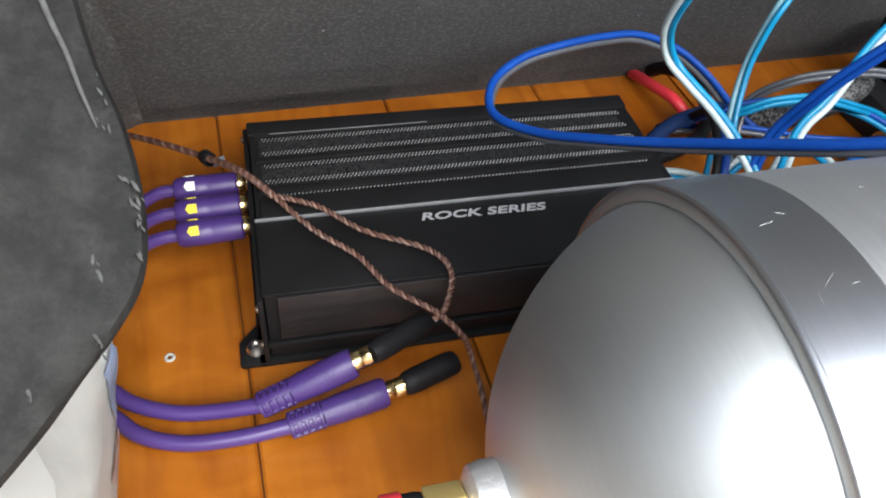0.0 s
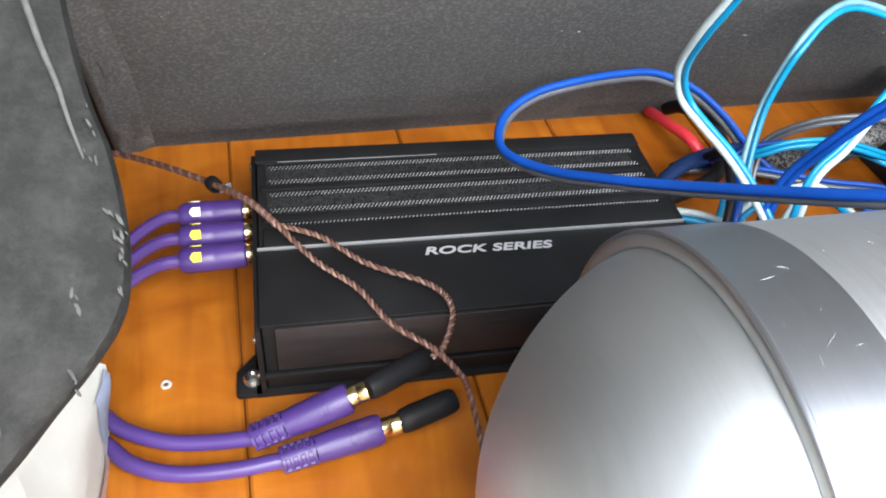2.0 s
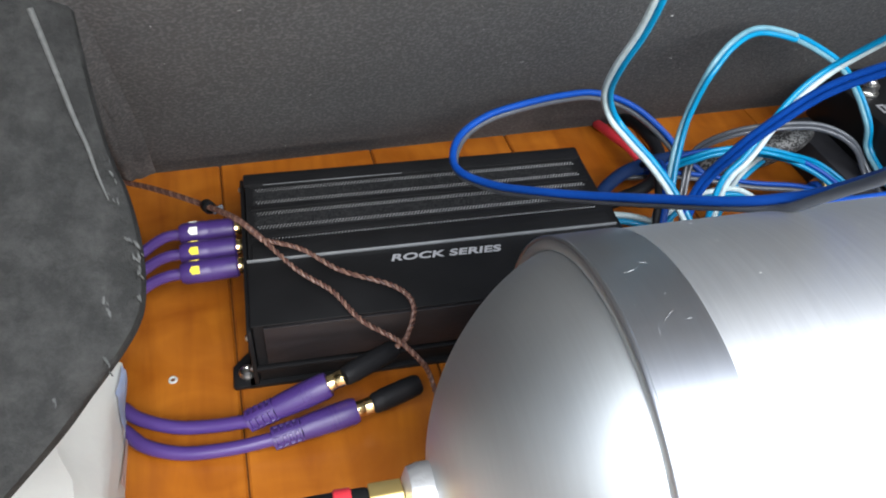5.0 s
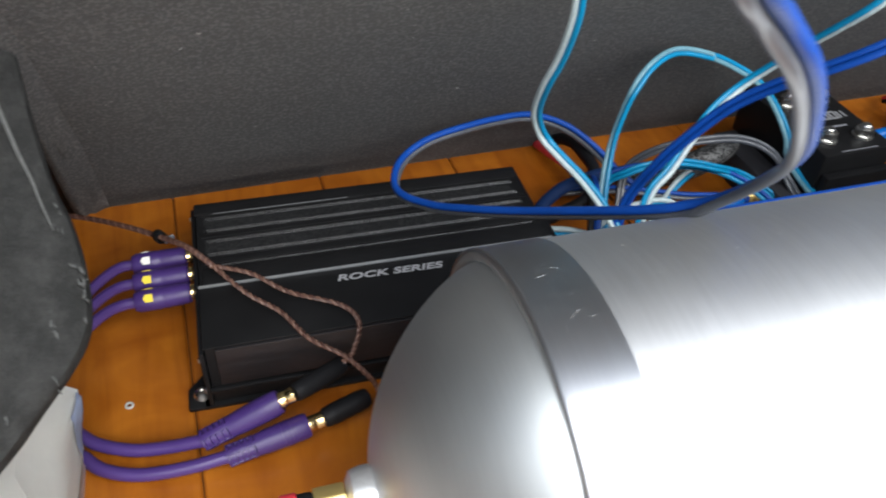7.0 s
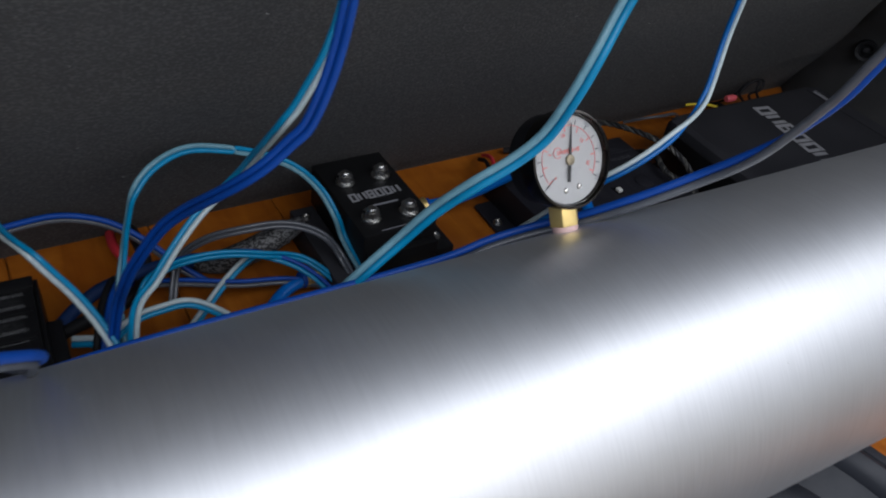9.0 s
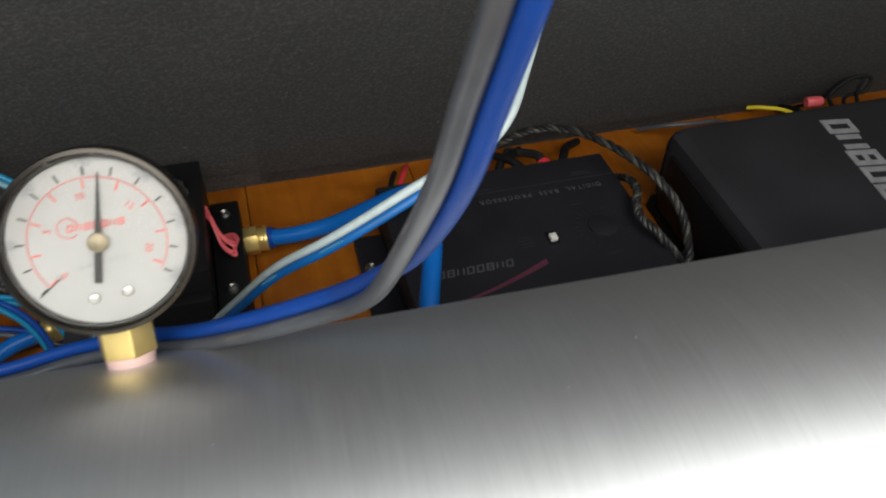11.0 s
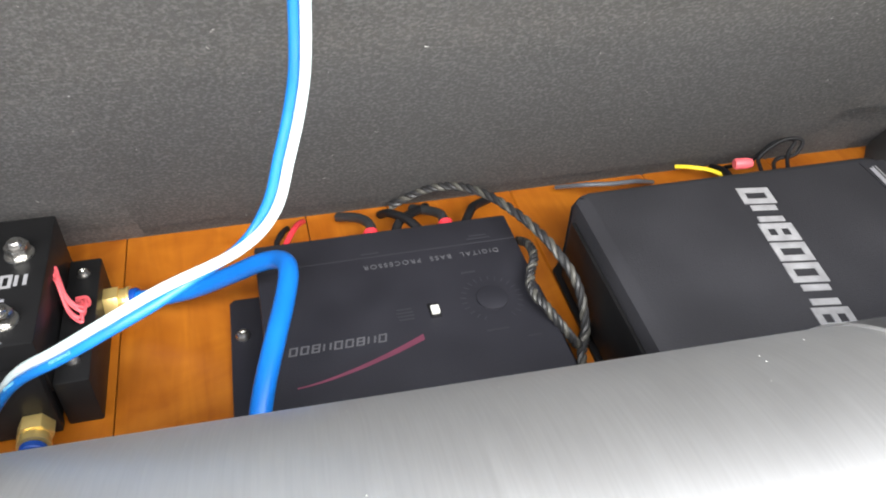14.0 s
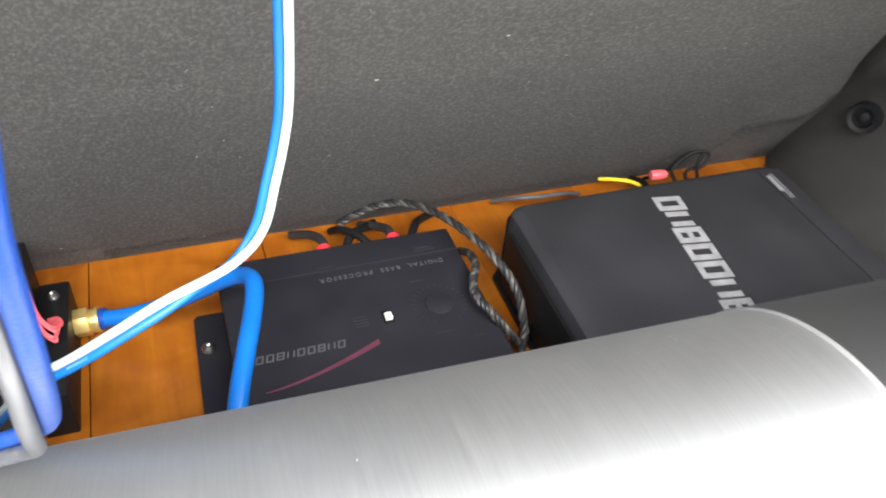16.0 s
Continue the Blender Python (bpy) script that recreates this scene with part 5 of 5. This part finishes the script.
# seam piece of carpet beside the seat back, on the left
seam = thing("carpet_flap", "charcoal carpet edge folded round the seat back", "carpet")
bm = bmesh.new()
rows_ = []
for k in range(34):
    z = -0.002 + k * 0.0152
    e = on_panel(-0.0465 + 0.0028 * math.sin(z * 18) + 0.012 * max(0, z - 0.12), z)
    w_ = 0.0165 + 0.0015 * math.sin(z * 31 + 1)
    wob = 0.0008 * math.sin(z * 90)
    rows_.append([bm.verts.new(e + Vector(q)) for q in ((0.008, 0.001, 0), (0.001, -0.0012, 0), (-w_ * 0.25, -0.0048, 0.0), (-w_ * 0.45, -0.0042 + wob, 0.0), (-w_ * 0.60, -0.0066, 0.0), (-w_ * 0.85, -0.0062 + wob, 0.0), (-w_, -0.0020, 0.0), (-w_ * 1.02, 0.010, 0.004), (-w_ * 0.95, 0.035, 0.015))])
for a, b in zip(rows_, rows_[1:]):
    for i in range(len(a) - 1):
        bm.faces.new((a[i], b[i], b[i + 1], a[i + 1]))
bmesh.ops.solidify(bm, geom=bm.faces[:], thickness=0.002)
part("sheet", bm, M_CARPET, seam, smooth=60)
# Black strip in place of the dark gap; its shade is in the colour.
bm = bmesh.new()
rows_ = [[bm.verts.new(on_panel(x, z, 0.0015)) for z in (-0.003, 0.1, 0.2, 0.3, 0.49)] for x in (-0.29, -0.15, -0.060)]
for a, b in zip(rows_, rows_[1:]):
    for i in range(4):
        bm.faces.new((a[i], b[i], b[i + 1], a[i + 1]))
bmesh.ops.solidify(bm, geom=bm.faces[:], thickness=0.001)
part("gap_shade", bm, M_BLKRUB, seam, "black strip standing in for the shaded gap beside the fold", 60)

# white bag on the floor under the trim
bag = thing("plastic_bag", "crumpled white plastic bag standing on the floor", "bag")
bm = bmesh.new()
rows_ = []
for k in range(15):
    u = k / 14
    y = -0.200 - 0.19 * u
    row = []
    for j in range(10):
        v = j / 9
        fold = 0.004 * math.sin(u * 11 + v * 3) + 0.002 * math.sin(u * 27 - v * 9)
        row.append(bm.verts.new((-0.049 + 0.008 * u * u - 0.02 * (1 - v) * 0.3 + fold * v - 0.05 * max(0, v - 0.7), y + 0.002 * math.sin(v * 12), 0.002 + 0.062 * v)))
    rows_.append(row)
for a, b in zip(rows_, rows_[1:]):
    for i in range(9):
        bm.faces.new((a[i], b[i], b[i + 1], a[i + 1]))
tops = [r_[-1] for r_ in rows_]
far = [bm.verts.new((-0.22, v.co.y, 0.055)) for v in tops]
for i in range(14):
    bm.faces.new((tops[i], tops[i + 1], far[i + 1], far[i]))
bmesh.ops.solidify(bm, geom=bm.faces[:], thickness=0.001)
part("film", bm, M_WHITE, bag, smooth=60)
for u0, u1, v0, v1, mt in ((0.02, 0.10, 0.30, 0.72, M_FADEB), (0.12, 0.24, 0.12, 0.30, M_FADER)):
    bm = bmesh.new()
    rows_ = []
    for k in range(7):
        row = []
        for j in range(7):
            u, v = u0 + (u1 - u0) * k / 6, v0 + (v1 - v0) * j / 6
            fold = 0.004 * math.sin(u * 11 + v * 3) + 0.002 * math.sin(u * 27 - v * 9)
            row.append(bm.verts.new((-0.0478 + 0.008 * u * u - 0.006 * (1 - v) + fold * v - 0.05 * max(0, v - 0.7), -0.200 - 0.19 * u + 0.002 * math.sin(v * 12), 0.002 + 0.062 * v)))
        rows_.append(row)
    for a, b in zip(rows_, rows_[1:]):
        for i in range(6):
            bm.faces.new((a[i], b[i], b[i + 1], a[i + 1]))
    bmesh.ops.solidify(bm, geom=bm.faces[:], thickness=0.0003)
    part("faded_print", bm, mt, bag, "faded printed patch", 60)

# ---- subwoofer in front of the tank ----
sub = thing("subwoofer", "round black subwoofer let into the floor before the tank", "loudspeaker", pose(SPK.x, SPK.y, 0.0))
part("magnet", lathe([(0.0, -0.144), (0.070, -0.144), (0.073, -0.141), (0.073, -0.105), (0.0, -0.105)], 64), M_BLACK, sub, "black magnet cover")
part("basket", lathe([(0.060, -0.106), (0.075, -0.100), (0.140, -0.040), (0.149, -0.006), (0.155, -0.001), (0.155, 0.0006)], 96), M_BLACK, sub, "black steel basket")
part("gasket", lathe([(0.153, 0.0004), (0.167, 0.0004), (0.1685, 0.0010), (0.168, 0.0026), (0.165, 0.0032), (0.1610, 0.0028), (0.1600, 0.0006)], 96), M_FOAM, sub, "raised rubber rim")
part("surround", lathe([(0.1600, 0.0006), (0.1580, 0.0038), (0.1535, 0.0056), (0.1485, 0.0042), (0.1440, -0.0010), (0.1420, -0.0070)], 96), M_FOAM, sub, "thick rubber surround")
cone = part("cone", lathe([(0.1422, -0.0070), (0.1350, -0.0130), (0.1210, -0.0200), (0.1180, -0.0150), (0.1120, -0.0110), (0.0980, -0.0090), (0.0930, -0.0110), (0.0800, -0.0120)], 96), M_CONE, sub, "black pressed cone")
part("dust_cap", lathe([(0.0928, -0.0110), (0.0900, -0.0088), (0.0800, -0.0080), (0.0, -0.0080)], 64), M_CONE, sub, "smooth black dust cap")
marks("mark_letter", 7, 0.108, 0.0130, 0.2, 0.15, 0.0006, 0.30, M_SILVER, pose(-0.058, 0.0320, -0.0080, 0, 0, 0), cone, "pale printed maker's mark")

# ---- dust on the tank ----
bm = bmesh.new()
rnd = random.Random(9)
for k in range(130):
    s_, a_ = rnd.uniform(-0.15, 0.60), radians(rnd.uniform(40, 130))
    rr_ = rnd.choice((0.00008, 0.00011, 0.00014, 0.00022))
    add(bm, lathe([(0, 0.0002), (rr_, 0.00005), (rr_, -0.0002)], 6, TANK @ Matrix.Translation((s_, -R * math.cos(a_), R * math.sin(a_))) @ Vector((0, -math.cos(a_), math.sin(a_))).to_track_quat('Z', 'Y').to_matrix().to_4x4()))
tagged(part("dust", bm, M_LINT), "pale dust specks on the tank", "dust", kind="stuff")

# ---- lint on the carpet ----
bm = bmesh.new()
rnd = random.Random(4)
for k in range(190):
    x, z = rnd.uniform(-0.05, 1.0), rnd.uniform(0.02, 0.36)
    c_ = on_panel(x, z, 0.0028)
    a, ln = rnd.uniform(0, 6.28), rnd.choice((0.0002, 0.0003, 0.0004, 0.0010))
    d_ = Vector((math.cos(a), -LEAN * math.sin(a) * 0.85, math.sin(a) * 0.85)) * ln
    add(bm, tube([c_ - d_, c_ + Vector((0, -0.0004, 0)), c_ + d_], 0.00014, 5))
tagged(part("lint", bm, M_LINT), "pale specks of lint on the carpet", "lint", kind="stuff")

# ---- added mat and floor boards ----
# Unseen dark mat, added to cut the orange reflection on the tank.
tagged(part("unseen_mat", box(-0.36, 1.22, -0.99, -0.631, -0.0034, 0.004, 0.001), M_CARPET), "unseen charcoal mat added to keep orange reflections off the tank", "mat", kind="structure")
cuts = [-0.42, -0.315, -0.21, -0.105, 0.0, 0.105, 0.2065, 0.308, 0.409, 0.5055, 0.6195, 0.764, 0.868, 0.972, 1.076, 1.18]
for x0, x1 in zip(cuts, cuts[1:]):
    if x1 < SPK.x - SPK_HOLE or x0 > SPK.x + SPK_HOLE:
        part("board", box(x0 + 0.0004, x1 - 0.0004, -0.63, 0.05, -0.0034, 0.0, 0.0012, 1), M_WOOD, floor)
    else:
        for piece in round_hole(x0 + 0.0004, x1 - 0.0004, -0.63, 0.05, -0.0034, 0.0):
            part("board", piece, M_WOOD, floor)
